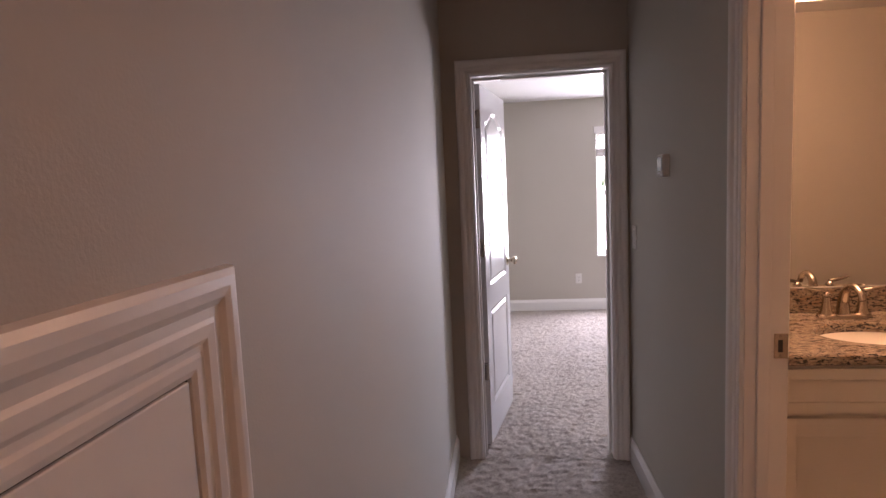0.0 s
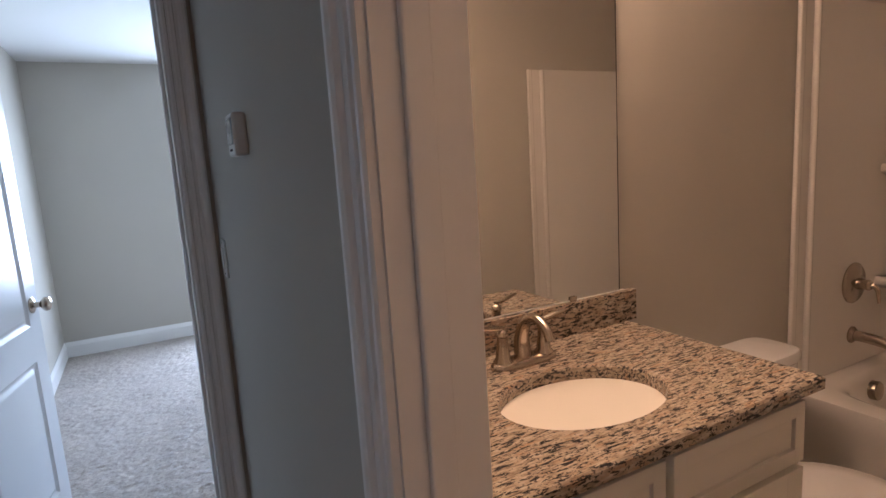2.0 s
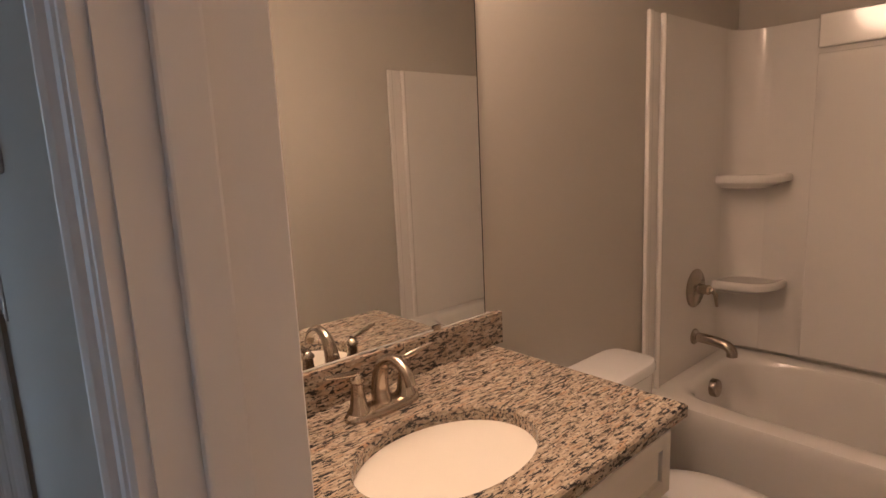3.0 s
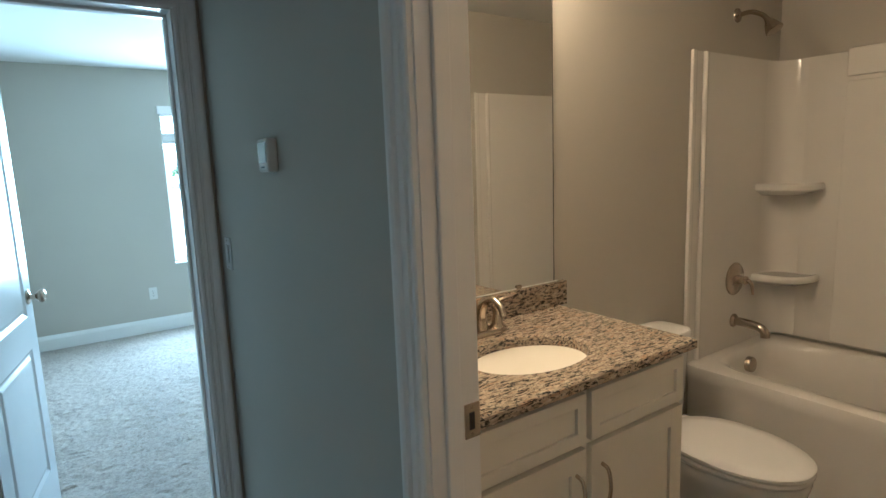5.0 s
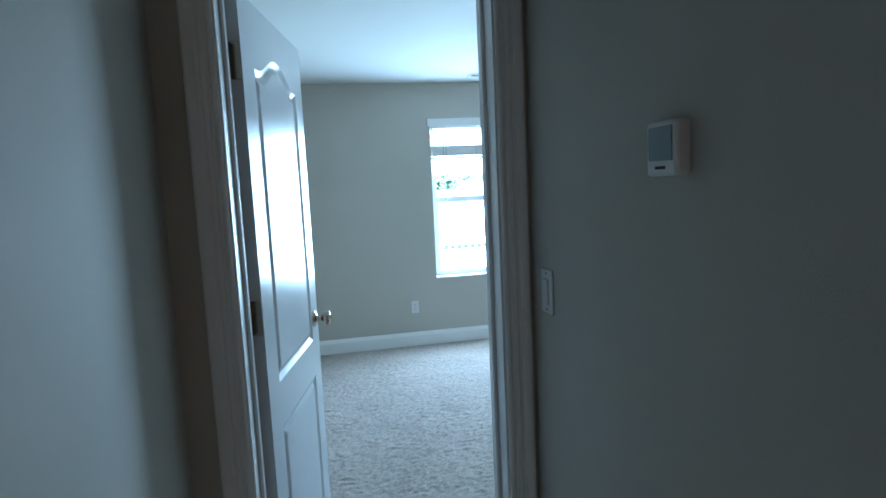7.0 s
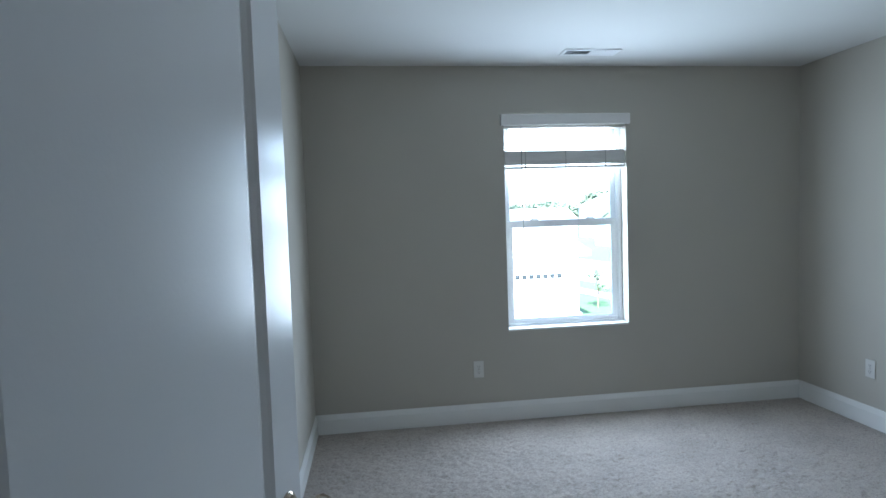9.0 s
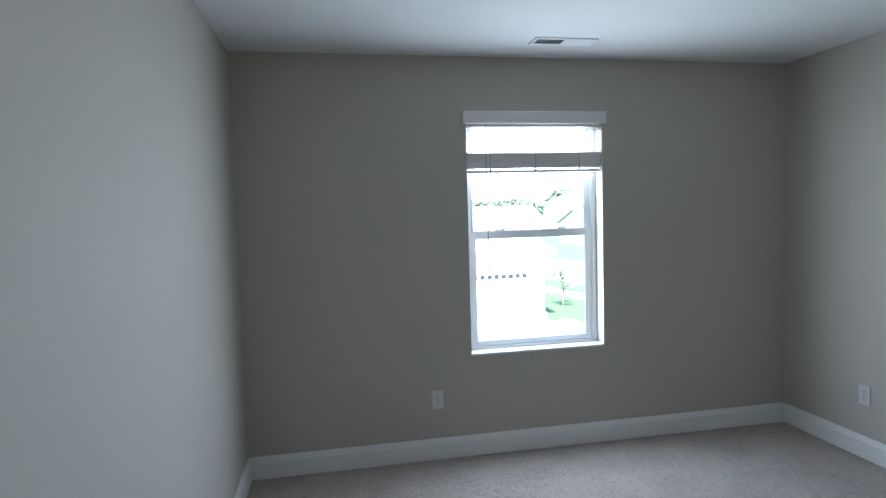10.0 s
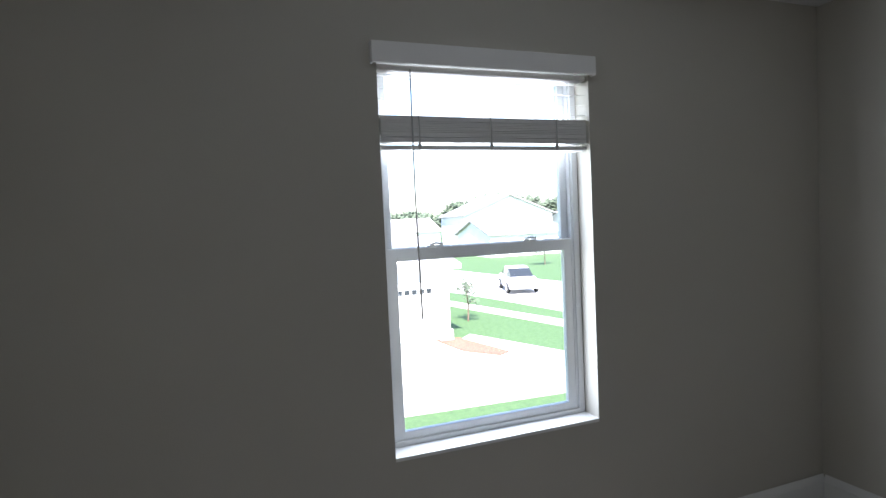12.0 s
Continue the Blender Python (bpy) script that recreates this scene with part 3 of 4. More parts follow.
def shaker(x0, x1, z0, z1, y, w=0.055):
    bm = box(x0, x0 + w, y - 0.019, y, z0, z1, 0.0015)
    box(x1 - w, x1, y - 0.019, y, z0, z1, 0.0015, bm=bm)
    box(x0 + w - 0.001, x1 - w + 0.001, y - 0.019, y, z0, z0 + w, 0.0015, bm=bm)
    box(x0 + w - 0.001, x1 - w + 0.001, y - 0.019, y, z1 - w, z1, 0.0015, bm=bm)
    return bm


for x0, x1, hx in ((BATH_L + 0.03, 1.172, 1.135), (1.192, VX - 0.012, 1.232)):
    d = part("drawer_front", shaker(x0, x1, 0.785, 0.918, VF, 0.032), CABINET, vanity)
    part("panel", box(x0 + 0.03, x1 - 0.03, VF - 0.010, VF - 0.001, 0.815, 0.890), CABINET, d)
    d = part("door", shaker(x0, x1, 0.115, 0.770, VF), CABINET, vanity)
    part("panel", box(x0 + 0.053, x1 - 0.053, VF - 0.010, VF - 0.001, 0.168, 0.717), CABINET, d)
    bm = tube(curve_points([(hx, VF - 0.017, 0.600), (hx, VF - 0.040, 0.610), (hx, VF - 0.048, 0.655), (hx, VF - 0.040, 0.700), (hx, VF - 0.017, 0.710)], 20), 0.0052, 10)
    part("handle", bm, NICKEL, d, "arched nickel bar pull", True)

SX, SY, SA, SB = 1.185, 2.045, 0.190, 0.140
bm = bmesh.new()
x0, x1, y0, y1, zt, zb = BATH_L + 0.002, 1.640, 1.815, BATH_N - 0.002, CT, CT - 0.032
tops, lows = [], []
N = 48
for i in range(N):
    u = 2 * math.pi * (i + 0.5) / N
    c, s = math.cos(u), math.sin(u)
    inner = (SX + SA * c, SY + SB * s)
    k = min(((x1 if c > 0 else x0) - SX) / c if abs(c) > 1e-6 else 9, ((y1 if s > 0 else y0) - SY) / s if abs(s) > 1e-6 else 9)
    outer_p = (SX + k * c, SY + k * s)
    tops.append((inner, outer_p))
for cx, cy in ((x0, y0), (x1, y0), (x1, y1), (x0, y1)):
    i = min(range(N), key=lambda q: (tops[q][1][0] - cx) ** 2 + (tops[q][1][1] - cy) ** 2)
    tops[i] = (tops[i][0], (cx, cy))
rows = []
for z_in, z_out, which in ((zb, zb, 0), (zt - 0.004, 0, 0), (zt, 0, 2), (zt, 0, 3), (zt - 0.005, 0, 1), (zb + 0.004, 0, 1), (zb, 0, 3)):
    row = []
    for a, b in tops:
        if which == 0:
            p = a
        elif which == 1:
            p = b
        elif which == 2:
            p = (SX + (a[0] - SX) * 1.02, SY + (a[1] - SY) * 1.02)
        else:
            p = (b[0] - 0.005 * (1 if b[0] > SX else -1), b[1] - 0.005 * (1 if b[1] > SY else -1))
        row.append(bm.verts.new((*p, z_in)))
    rows.append(row)
rows.append(rows[0])
for a, b in zip(rows, rows[1:]):
    for i in range(N):
        j = (i + 1) % N
        bm.faces.new((a[i], a[j], b[j], b[i]))
counter = part("countertop", bm, GRANITE, None, "polished brown speckled granite countertop on the vanity")
tagged(counter, "", "countertop")
tagged(part("backsplash", box(BATH_L + 0.002, 1.668, BATH_N - 0.023, BATH_N - 0.001, CT + 0.0005, 1.052, 0.0015), GRANITE, None, "brown speckled granite backsplash below the mirror"), "", "backsplash")
rings = [oval(SX, SY, CT - 0.033, SA + 0.018, SB + 0.018, 40), oval(SX, SY, CT - 0.033, SA - 0.004, SB - 0.004, 40)]
for k in range(1, 10):
    f = math.cos(k / 10 * math.pi / 2) ** 0.55
    rings.append(oval(SX, SY + 0.01, CT - 0.033 - 0.118 * math.sin(k / 10 * math.pi / 2), (SA - 0.004) * f, (SB - 0.004) * f, 40))
basin = thing("sink", "white oval undermount porcelain sink with a nickel drain", "sink", (SX, SY, CT - 0.17))
part("basin", loft(rings, caps=False), PORCELAIN, basin, "", True)
part("drain", lathe([(0.001, 0), (0.031, 0), (0.031, 0.003), (0.024, 0.004), (0.022, 0.001), (0.001, 0.002)], (SX, SY + 0.01, CT - 0.149), (0, 0, 1), 24), NICKEL, basin)

FX, FYY = 1.195, 2.262
faucet = thing("faucet", "brushed nickel two-handle centerset sink faucet", "faucet", (FX, FYY, CT))
rings = [oval(FX, FYY, CT + z, a, b, 32, 2.6) for z, a, b in ((0, 0.092, 0.031), (0.008, 0.092, 0.031), (0.014, 0.087, 0.027), (0.017, 0.080, 0.022))]
part("base_plate", loft(rings), NICKEL, faucet, "", True)
spout = curve_points([(FX, FYY + 0.004, CT + 0.012), (FX, FYY + 0.006, CT + 0.06), (FX, FYY - 0.012, CT + 0.105), (FX, FYY - 0.050, CT + 0.122), (FX, FYY - 0.088, CT + 0.105), (FX, FYY - 0.102, CT + 0.080)], 30)
part("spout", tube(spout, [0.022 - 0.011 * min(1, i / (len(spout) * 0.55)) for i in range(len(spout))], 18), NICKEL, faucet, "high arched spout", True)
part("lift_rod", lathe([(0.003, 0), (0.003, 0.055), (0.006, 0.058), (0.006, 0.064), (0, 0.067)], (FX, FYY + 0.024, CT + 0.012), (0, 0, 1), 12), NICKEL, faucet, "", True)
for s in (-1, 1):
    hx = FX + s * 0.060
    h = part("handle_base", lathe([(0.024, 0), (0.024, 0.004), (0.018, 0.012), (0.0135, 0.045), (0.0125, 0.062), (0.016, 0.066), (0.016, 0.070), (0.010, 0.078), (0.006, 0.081), (0.006, 0.088), (0, 0.090)], (hx, FYY, CT + 0.014), (0, 0, 1), 20), NICKEL, faucet, "", True)
    lever = [(hx - s * 0.004, FYY, CT + 0.096), (hx + s * 0.022, FYY - 0.002, CT + 0.101), (hx + s * 0.052, FYY - 0.006, CT + 0.107), (hx + s * 0.075, FYY - 0.008, CT + 0.112)]
    part("lever", tube(lever, [0.0055, 0.007, 0.0058, 0.003], 12), NICKEL, h, "", True)

mirror = thing("wall_mirror", "large frameless wall mirror resting on the backsplash", "mirror", (BATH_L, BATH_N, 1.056))
MX1, MTOP = 1.615, 2.09
part("glass", box(BATH_L + 0.02, MX1, BATH_N - 0.008, BATH_N - 0.002, 1.056, MTOP, 0.0008), MIRROR, mirror)
part("edge", box(MX1, MX1 + 0.0025, BATH_N - 0.008, BATH_N - 0.001, 1.056, MTOP), DARK, mirror, "dark mirror edge")
part("channel", box(BATH_L + 0.02, MX1 + 0.02, BATH_N - 0.0095, BATH_N - 0.001, 1.0525, 1.0550, 0.0005), PLASTIC, mirror, "thin pale bottom channel")
for x in (1.02, 1.44):
    part("clip", box(x - 0.012, x + 0.012, BATH_N - 0.013, BATH_N - 0.0085, 1.053, 1.066, 0.002), NICKEL, mirror)

light = thing("vanity_light", "lit warm bar light with frosted diffuser above the mirror", "wall lamp", (1.25, BATH_N, 2.2))
part("back_plate", box(0.90, 1.52, BATH_N - 0.046, BATH_N - 0.001, 2.190, 2.285, 0.006), NICKEL, light)
part("diffuser", box(0.88, 1.54, BATH_N - 0.165, BATH_N - 0.045, 2.160, 2.315, 0.015, segs=3), DIFFUSER, light, "glowing frosted diffuser", True)

# ---- bathroom: toilet ----
TX = 2.07
toilet = thing("toilet", "white porcelain toilet with closed lid", "toilet", (TX, 2.1, 0))
part("tank", loft([oval(TX, 2.285, z, a, b, 36, 5.0) for z, a, b in ((0.40, 0.165, 0.075), (0.42, 0.178, 0.085), (0.745, 0.195, 0.092))]), PORCELAIN, toilet, "", True)
part("tank_lid", loft([oval(TX, 2.283, z, a, b, 36, 4.5) for z, a, b in ((0.746, 0.198, 0.095), (0.752, 0.204, 0.100), (0.772, 0.204, 0.100), (0.782, 0.198, 0.094), (0.786, 0.18, 0.08))]), PORCELAIN, toilet, "", True)
part("flush_lever", tube([(TX - 0.15, 2.185, 0.69), (TX - 0.14, 2.172, 0.69), (TX - 0.075, 2.168, 0.684)], [0.008, 0.007, 0.005], 10), NICKEL, toilet, "", True)
bowl = [(0.0, 2.0, 0.105, 0.245), (0.03, 2.0, 0.10, 0.24), (0.16, 1.985, 0.098, 0.22), (0.25, 1.955, 0.125, 0.24), (0.33, 1.935, 0.168, 0.258), (0.385, 1.93, 0.182, 0.268), (0.402, 1.93, 0.182, 0.268), (0.408, 1.93, 0.175, 0.26)]
part("bowl", loft([oval(TX, y, z, a, b, 36, 2.2, 0.92) for z, y, a, b in bowl]), PORCELAIN, toilet, "", True)
part("seat", loft([oval(TX, 1.925, z, a, b, 40, 2.15, 0.9) for z, a, b in ((0.410, 0.182, 0.262), (0.414, 0.188, 0.270), (0.424, 0.188, 0.270), (0.428, 0.182, 0.264))]), PORCELAIN, toilet, "", True)
part("lid", loft([oval(TX, 1.925, z, a, b, 40, 2.15, 0.9) for z, a, b in ((0.431, 0.184, 0.266), (0.434, 0.189, 0.272), (0.443, 0.189, 0.272), (0.449, 0.181, 0.263), (0.452, 0.13, 0.20))]), PORCELAIN, toilet, "", True)
for s in (-1, 1):
    part("lid_hinge", box(TX + s * 0.075 - 0.022, TX + s * 0.075 + 0.022, 2.135, 2.172, 0.408, 0.446, 0.008), PLASTIC, toilet)

# ---- bathroom: tub and surround ----
UX0, UX1, UY0, UY1, RIM = 2.475, BATH_E - 0.004, BATH_S + 0.004, BATH_N - 0.004, 0.53
ucx, ucy = (UX0 + UX1) / 2, (UY0 + UY1) / 2
ua, ub = (UX1 - UX0) / 2, (UY1 - UY0) / 2
tub = thing("bathtub", "white acrylic alcove bathtub with a rounded rim", "bathtub", (ucx, ucy, 0))
rings = [oval(ucx, ucy, z, ua - d, ub, 64, 40.0) for z, d in ((0.0, 0.012), (0.42, 0.012), (0.46, 0.004), (RIM - 0.012, 0.0), (RIM - 0.003, 0.003), (RIM, 0.012))]
rings += [oval(ucx + 0.01, ucy, z, ua - d, ub - e, 64, p) for z, d, e, p in ((RIM, 0.075, 0.06, 8.0), (RIM - 0.006, 0.086, 0.075, 6.0), (RIM - 0.03, 0.096, 0.09, 5.0), (0.25, 0.125, 0.14, 4.0), (0.15, 0.16, 0.2, 3.5), (0.12, 0.22, 0.28, 3.0))]
part("shell", loft(rings), ACRYLIC, tub, "", True)
part("overflow_plate", lathe([(0.038, 0), (0.038, 0.020), (0.035, 0.026), (0.012, 0.029), (0, 0.029)], (2.865, UY1 - 0.100, 0.463), (0, -1, 0.08), 24), DARKNICKEL, tub, "round dark nickel overflow plate", True)

sur = thing("shower_surround", "white moulded acrylic tub surround with corner shelves", "shower surround", (ucx, UY1, RIM))
STOP = 1.94
for y, s in ((UY1, -1), (UY0, 1)):
    part("flange", box(UX0 - 0.02, UX0 + 0.012, min(y, y + s * 0.016), max(y, y + s * 0.016), RIM + 0.002, STOP, 0.006), ACRYLIC, sur)
    part("flange_web", box(UX0 + 0.012, UX0 + 0.075, min(y, y + s * 0.006), max(y, y + s * 0.006), RIM + 0.002, STOP - 0.002, 0.002), ACRYLIC, sur)
    part("rib", tube([(UX0 + 0.085, y + s * 0.008, RIM + 0.004), (UX0 + 0.085, y + s * 0.008, STOP - 0.004)], 0.014, 14), ACRYLIC, sur, "", True)
    part("end_panel", box(UX0 + 0.088, UX1 - 0.02, min(y, y + s * 0.012), max(y, y + s * 0.012), RIM + 0.002, STOP, 0.003), ACRYLIC, sur)
bm = box(UX1 - 0.012, UX1, UY0 + 0.013, UY1 - 0.013, RIM + 0.012, STOP, 0.003)
part("raised_field", box(UX1 - 0.022, UX1 - 0.012, UY0 + 0.31, UY1 - 0.31, RIM + 0.02, STOP - 0.135, 0.005), ACRYLIC, sur)
part("top_ledge", box(UX1 - 0.030, UX1 - 0.012, UY0 + 0.31, UY1 - 0.31, STOP - 0.115, STOP + 0.012, 0.006), ACRYLIC, sur)
part("back_panel", bm, ACRYLIC, sur, "", True)
for y, s in ((UY1 - 0.012, -1), (UY0 + 0.012, 1)):
    cx, cy = UX1 - 0.012, y
    col = [[(cx - 0.13 * (1 - f) ** 2, cy + s * 0.13 * f ** 2, z) for f in [k / 10 for k in range(11)]] + [(cx, cy, z)] for z in (RIM + 0.014, STOP - 0.002)]
    part("corner_column", loft(col), ACRYLIC, sur, "", True)
    for z in ((0.880, 1.338) if s < 0 else ()):
        rr = []
        for dz, k in ((-0.062, 0.62), (-0.056, 0.74), (-0.046, 0.82), (-0.040, 0.93), (-0.032, 0.985), (-0.020, 1.0), (-0.008, 0.99), (0.0, 0.95), (-0.002, 0.90), (-0.008, 0.86)):
            rr.append([(cx + 0.004, cy, z + dz)] + [(cx - 0.20 * k * math.cos(f) ** 0.62, cy + s * 0.235 * k * math.sin(f) ** 0.62, z + dz) for f in [math.pi / 2 * q / 18 for q in range(19)]])
        part("corner_shelf", loft(rr), ACRYLIC, sur, "", True)

PY = UY1 - 0.012
valve = thing("shower_valve", "round brushed nickel shower valve with lever handle", "shower valve", (2.870, PY, 0.878))
part("escutcheon", lathe([(0.082, 0), (0.082, 0.004), (0.075, 0.010), (0.03, 0.016), (0.026, 0.018), (0, 0.018)], (2.870, PY, 0.878), (0, -1, 0), 32), DARKNICKEL, valve, "", True)
part("hub", lathe([(0.023, 0), (0.020, 0.03), (0.022, 0.042), (0.016, 0.05), (0, 0.052)], (2.870, PY - 0.016, 0.878), (0, -1, 0), 20), NICKEL, valve, "", True)
part("lever", tube([(2.870, PY - 0.05, 0.878), (2.870, PY - 0.072, 0.878), (2.878, PY - 0.082, 0.860), (2.890, PY - 0.084, 0.808)], [0.010, 0.010, 0.009, 0.006], 12), NICKEL, valve, "", True)
ts = thing("tub_spout", "brushed nickel bathtub spout on the surround", "tub spout", (2.875, PY, 0.66))
part("flange", lathe([(0.034, 0), (0.034, 0.006), (0.026, 0.014), (0.02, 0.018), (0, 0.018)], (2.875, PY, 0.665), (0, -1, 0), 24), DARKNICKEL, ts, "", True)
part("spout", tube(curve_points([(2.875, PY - 0.01, 0.665), (2.875, PY - 0.07, 0.664), (2.875, PY - 0.13, 0.655), (2.875, PY - 0.155, 0.635), (2.875, PY - 0.158, 0.612)], 20), 0.021, 16), DARKNICKEL, ts, "", True)
sh = thing("wall_shower", "brushed nickel shower head on a bent arm", "shower head", (2.83, BATH_N, 2.13))
part("flange", lathe([(0.032, 0), (0.030, 0.006), (0.014, 0.012), (0, 0.012)], (2.83, BATH_N, 2.12), (0, -1, 0), 24), DARKNICKEL, sh, "", True)
part("arm", tube(curve_points([(2.83, BATH_N - 0.005, 2.12), (2.83, BATH_N - 0.06, 2.122), (2.83, BATH_N - 0.11, 2.10), (2.83, BATH_N - 0.135, 2.075)], 16), 0.0105, 12), DARKNICKEL, sh, "", True)
part("head", lathe([(0.012, 0), (0.014, 0.015), (0.022, 0.025), (0.036, 0.06), (0.038, 0.068), (0.034, 0.072), (0, 0.073)], (2.83, BATH_N - 0.13, 2.08), (0, -0.55, -0.83), 24), DARKNICKEL, sh, "bell-shaped nickel spray head", True)

# ---- outside ----
GZ = -3.0


def sheet(name, pts, z, material, label, category, thick=0.05):
    bm = loft([[(x, y, z - thick) for x, y in pts], [(x, y, z) for x, y in pts]])
    return structure(name, bm, material, label, category)


sheet("ground", [(-900, -900), (900, -900), (900, 900), (-900, 900)], GZ, GRASS, "green mown lawn reaching far away", "ground", 0.3)
sheet("driveway", [(-6, 17.6), (3, 17.4), (8.4, 17.1), (14.2, 16.6), (14.2, 20.0), (10.5, 20.4), (8.7, 24.6), (-6, 25.2)], GZ + 0.03, CONCRETE, "pale concrete driveway", "driveway")
sheet("pavement", [(14.2, 16.0), (15.0, 16.0), (14.2, 24.8), (12.2, 34.0), (8.5, 48.0), (7.7, 48.0), (11.4, 33.0), (13.2, 24.6)], GZ + 0.04, CONCRETE, "pale concrete pavement along the lawn", "pavement")
sheet("road", [(17.5, 10), (26, 10), (19, 60), (10, 60), (14.6, 33)], GZ + 0.02, CONCRETE, "sunlit pale residential street", "road")
sheet("walkway", [(8.7, 24.6), (9.3, 25.2), (10.9, 20.6), (10.4, 20.3)], GZ + 0.035, CONCRETE, "narrow concrete path beside the lawn", "path")
sheet("mulch_bed", [(7.7, 24.7), (8.6, 24.7), (9.2, 21.7), (8.7, 21.4), (7.9, 22.6)], GZ + 0.07, MULCH, "reddish bark mulch bed by the driveway", "flower bed")


def house(x0, x1, y0, y1, high, ridge, label, along_y=True):
    h = thing("house", label, "house", ((x0 + x1) / 2, (y0 + y1) / 2, GZ))
    part("wall", box(x0, x1, y0, y1, GZ, GZ + high), SIDING, h)
    o = 0.4
    if along_y:
        cx = (x0 + x1) / 2
        rr = [[(x0 - o, y, GZ + high - 0.1), (cx, y, GZ + ridge), (x1 + o, y, GZ + high - 0.1), (x1 + o, y, GZ + high - 0.3), (cx, y, GZ + ridge - 0.25), (x0 - o, y, GZ + high - 0.3)] for y in (y0 - o, y1 + o)]
        part("gable", loft([[(x0 + 0.02, y, GZ + high), (cx, y, GZ + ridge - 0.3), (x1 - 0.02, y, GZ + high)] for y in (y0 + 0.02, y1 - 0.02)]), SIDING, h)
    else:
        cy = (y0 + y1) / 2
        rr = [[(x, y0 - o, GZ + high - 0.1), (x, cy, GZ + ridge), (x, y1 + o, GZ + high - 0.1), (x, y1 + o, GZ + high - 0.3), (x, cy, GZ + ridge - 0.25), (x, y0 - o, GZ + high - 0.3)] for x in (x0 - o, x1 + o)]
        part("gable", loft([[(x, y0 + 0.02, GZ + high), (x, cy, GZ + ridge - 0.3), (x, y1 - 0.02, GZ + high)] for x in (x0 + 0.02, x1 - 0.02)]), SIDING, h)
    part("roof", loft(rr), ROOF, h)
    return h


near = house(-6, 8.45, 25.1, 38, 3.0, 4.3, "white sided neighbouring house with a garage door", False)
gd = part("garage_door", box(4.4, 7.9, 25.03, 25.1, GZ, GZ + 2.25), SIDING, near, "white panelled garage door")
for k in range(11):
    part("pane", box(4.6 + 0.29 * k, 4.8 + 0.29 * k, 25.0, 25.03, GZ + 1.82, GZ + 2.0, 0.005), CARGLASS, gd)
for x0, y0, w, d, hh, rg, ay in ((38, 92, 17, 11, 5.6, 9.0, True), (24, 96, 11, 12, 3.2, 5.4, False), (56, 86, 12, 12, 3.2, 5.6, False), (30, 66, 10, 10, 2.9, 4.6, False)):
    house(x0, x0 + w, y0, y0 + d, hh, rg, "white sided distant house with pitched roof", ay)
for k in range(3):
    part_block = box(7.75 + 0.0, 8.3, 24.35 + 0.02 * k, 24.6, GZ + 0.07 + 0.14 * k, GZ + 0.2 + 0.14 * k, 0.015)
    tagged(part("stone_block", part_block, STONE, None, "grey stone edging block on the mulch bed"), "", "stone block", "edging blocks")

carx = thing("car", "white parked car on the street", "car", (17.5, 36.3, GZ))
xf = pose(17.5, 36.3, GZ + 0.02, 0, 0, 72)
prof = [(-2.2, 0.35, 0.62), (-2.1, 0.3, 0.86), (-1.3, 0.28, 0.95), (1.6, 0.28, 0.98), (2.2, 0.32, 0.9), (2.3, 0.4, 0.7)]
part("body", loft([[(x, -0.86, lo), (x, -0.9, (lo + hi) / 2), (x, -0.8, hi), (x, 0.8, hi), (x, 0.9, (lo + hi) / 2), (x, 0.86, lo)] for x, lo, hi in prof]), CARPAINT, carx, "", False, xf)
part("cabin", loft([[(x, -w, 0.94), (x, -w * 0.85, z), (x, w * 0.85, z), (x, w, 0.94)] for x, w, z in ((-1.25, 0.75, 0.97), (-0.5, 0.76, 1.42), (0.9, 0.76, 1.45), (1.9, 0.72, 1.0))]), CARGLASS, carx, "dark tinted windows", False, xf)
part("roof", loft([[(x, -0.62, z), (x, -0.6, z + 0.03), (x, 0.6, z + 0.03), (x, 0.62, z)] for x, z in ((-0.5, 1.42), (0.2, 1.46), (0.9, 1.45))]), CARPAINT, carx, "", False, xf)
for x in (-1.4, 1.4):
    for y in (-0.86, 0.86):
        wl = part("wheel", lathe([(0.0, -0.1), (0.30, -0.1), (0.33, -0.06), (0.33, 0.06), (0.30, 0.1), (0.0, 0.1)], (x, y, 0.33), (0, 1, 0), 20), RUBBER, carx, "black tyre", True, xf)
        part("rim", lathe([(0.0, 0), (0.2, 0), (0.2, 0.015), (0.0, 0.02)], (x, y + math.copysign(0.1, y), 0.33), (0, math.copysign(1, y), 0), 16), CARPAINT, wl, "", False, xf)


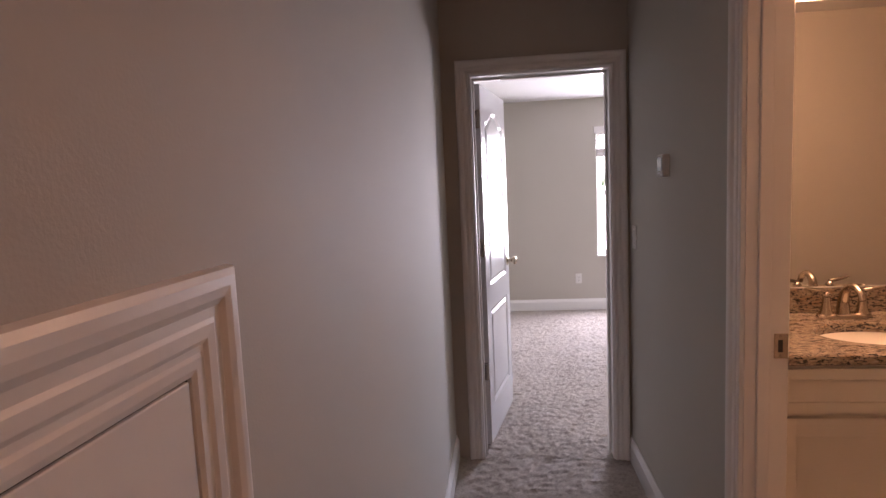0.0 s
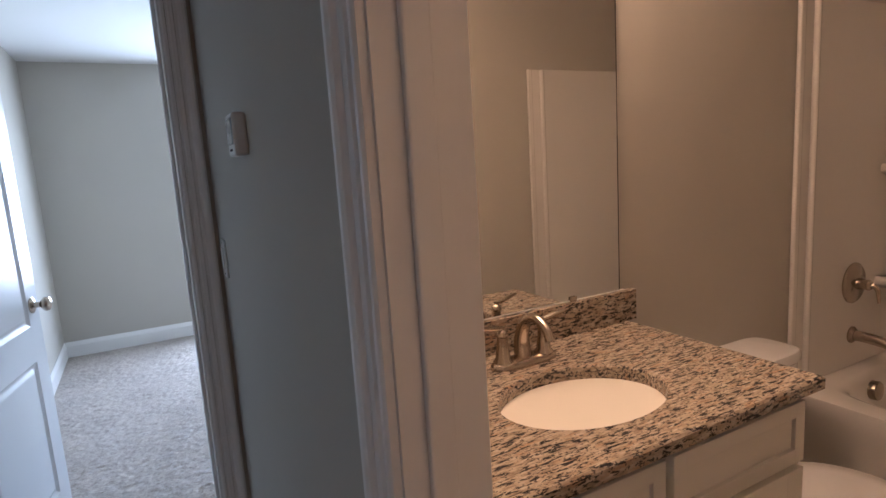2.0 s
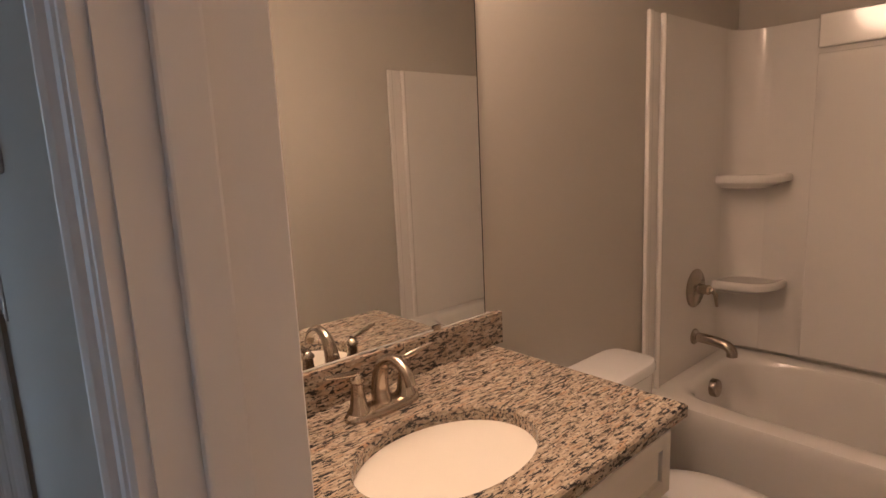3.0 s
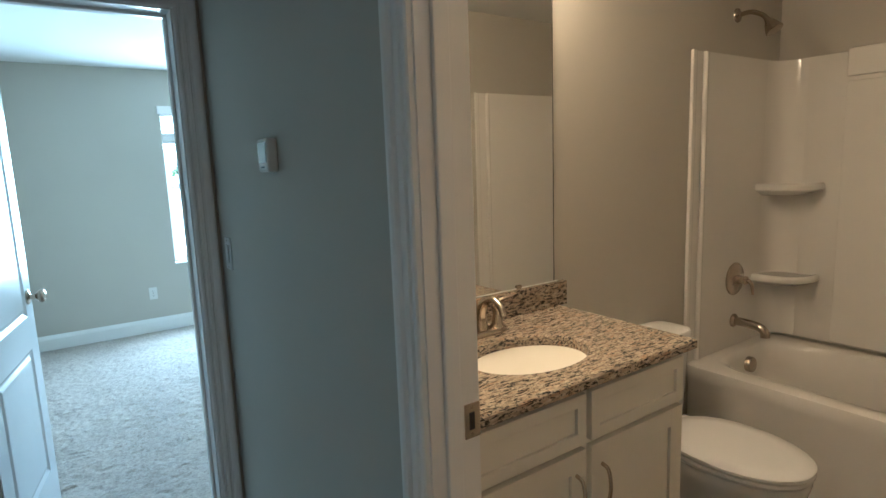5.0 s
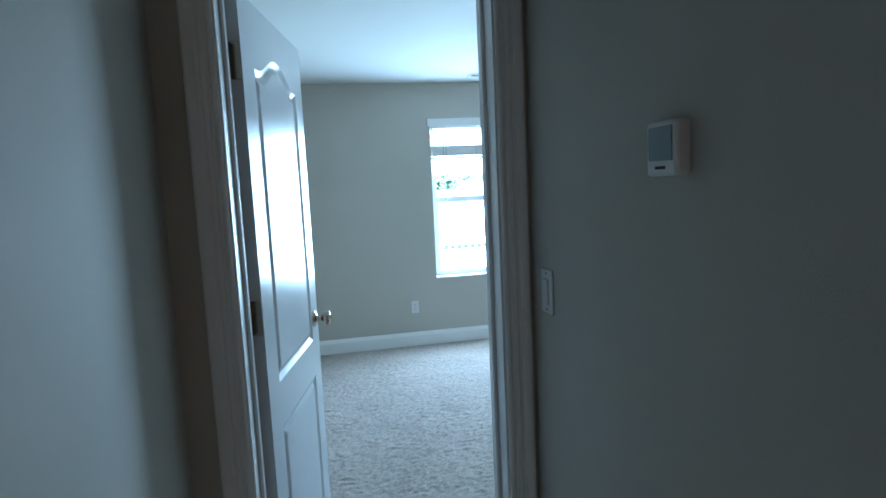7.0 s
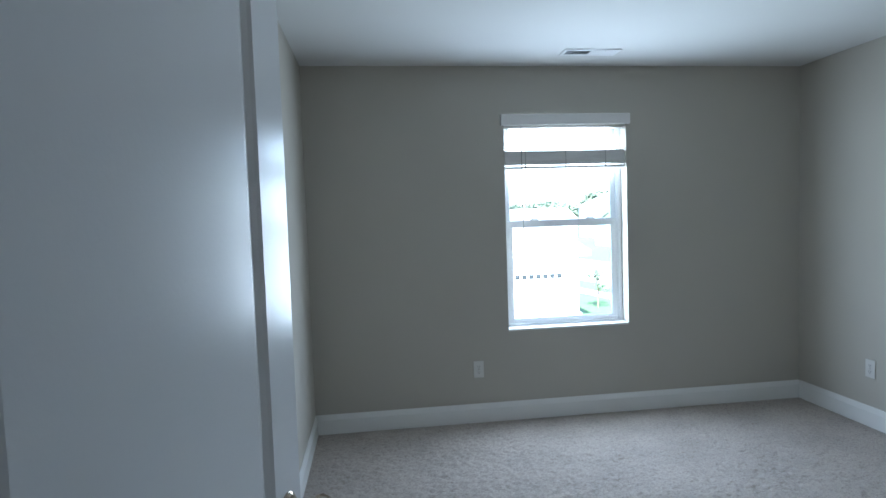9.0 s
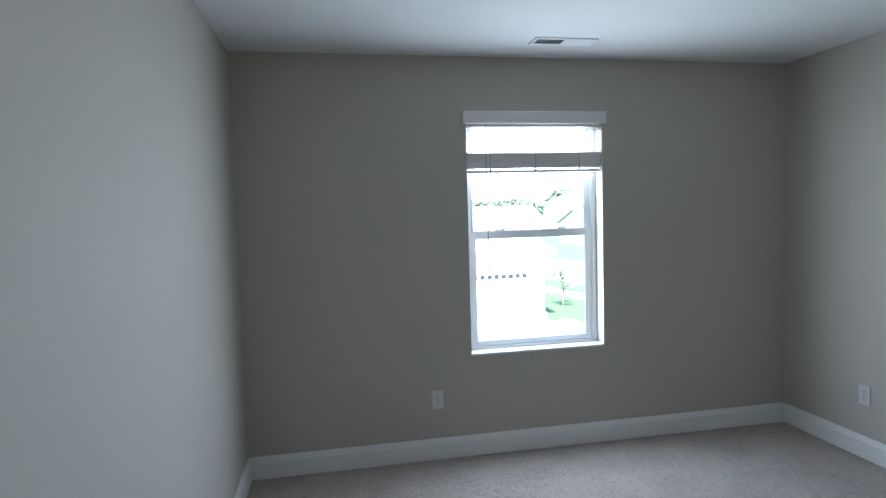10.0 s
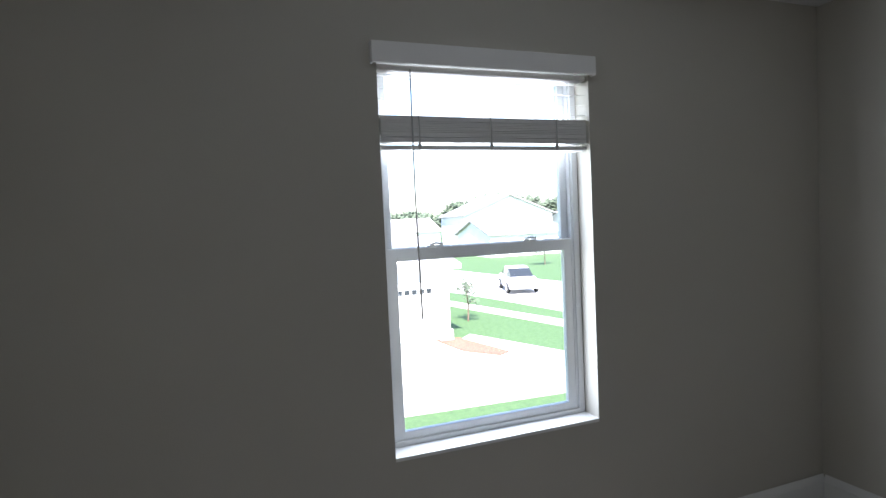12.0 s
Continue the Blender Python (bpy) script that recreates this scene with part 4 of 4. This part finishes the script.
def tree(x, y, high, spread, count, leaf, seed, label):
    rng = random.Random(seed)
    t = thing("tree", label, "tree", (x, y, GZ))
    bm = tube([(x, y, GZ), (x + 0.03, y, GZ + high * 0.35), (x - 0.04, y + 0.03, GZ + high * 0.7)], [high * 0.022, high * 0.016, high * 0.007], 8)
    limbs = []
    for k in range(8):
        a, z = rng.uniform(0, 6.28), GZ + high * rng.uniform(0.3, 0.65)
        tip = (x + spread * 0.7 * math.cos(a), y + spread * 0.7 * math.sin(a), z + high * rng.uniform(0.12, 0.3))
        tube([(x, y, z), ((x + tip[0]) / 2, (y + tip[1]) / 2, (z + tip[2]) / 2 + 0.05 * high), tip], [high * 0.009, high * 0.006, high * 0.003], 6, bm)
        limbs.append(tip)
    limbs += [(x, y, GZ + high * 0.85), (x, y, GZ + high * 0.7)]
    part("trunk", bm, BARK, t)
    verts, faces = [], []
    for k in range(count):
        c = Vector(rng.choice(limbs)) + Vector((rng.gauss(0, spread * 0.28), rng.gauss(0, spread * 0.28), rng.gauss(0, high * 0.09)))
        u = Vector((rng.gauss(0, 1), rng.gauss(0, 1), rng.gauss(0, 1))).normalized()
        v = u.orthogonal().normalized()
        s = leaf * rng.uniform(0.6, 1.3)
        n0 = len(verts)
        verts += [c - u * s, c + v * s * 0.45, c + u * s, c - v * s * 0.45]
        faces.append((n0, n0 + 1, n0 + 2, n0 + 3))
    me = bpy.data.meshes.new("crown")
    me.from_pydata(verts, [], faces)
    me.materials.append(LEAF)
    ob = new("crown", me)
    ob.parent = t
    ob.matrix_parent_inverse = Matrix.Translation(-t.location)
    return t


tree(10.45, 28.0, 2.1, 0.5, 260, 0.09, 1, "thin young street tree on the lawn")
tree(29.0, 52.0, 2.4, 1.0, 500, 0.14, 2, "small green leafy tree across the street")
rng = random.Random(11)
for k in range(22):
    tree(30 + 4.6 * k + rng.uniform(-1.5, 1.5), 150 + rng.uniform(-8, 8), (6.6 if k < 7 else 10.4) + rng.uniform(-0.9, 0.9), 4.2, 1500, 0.75, 20 + k, "distant green leafy tree in a treeline")
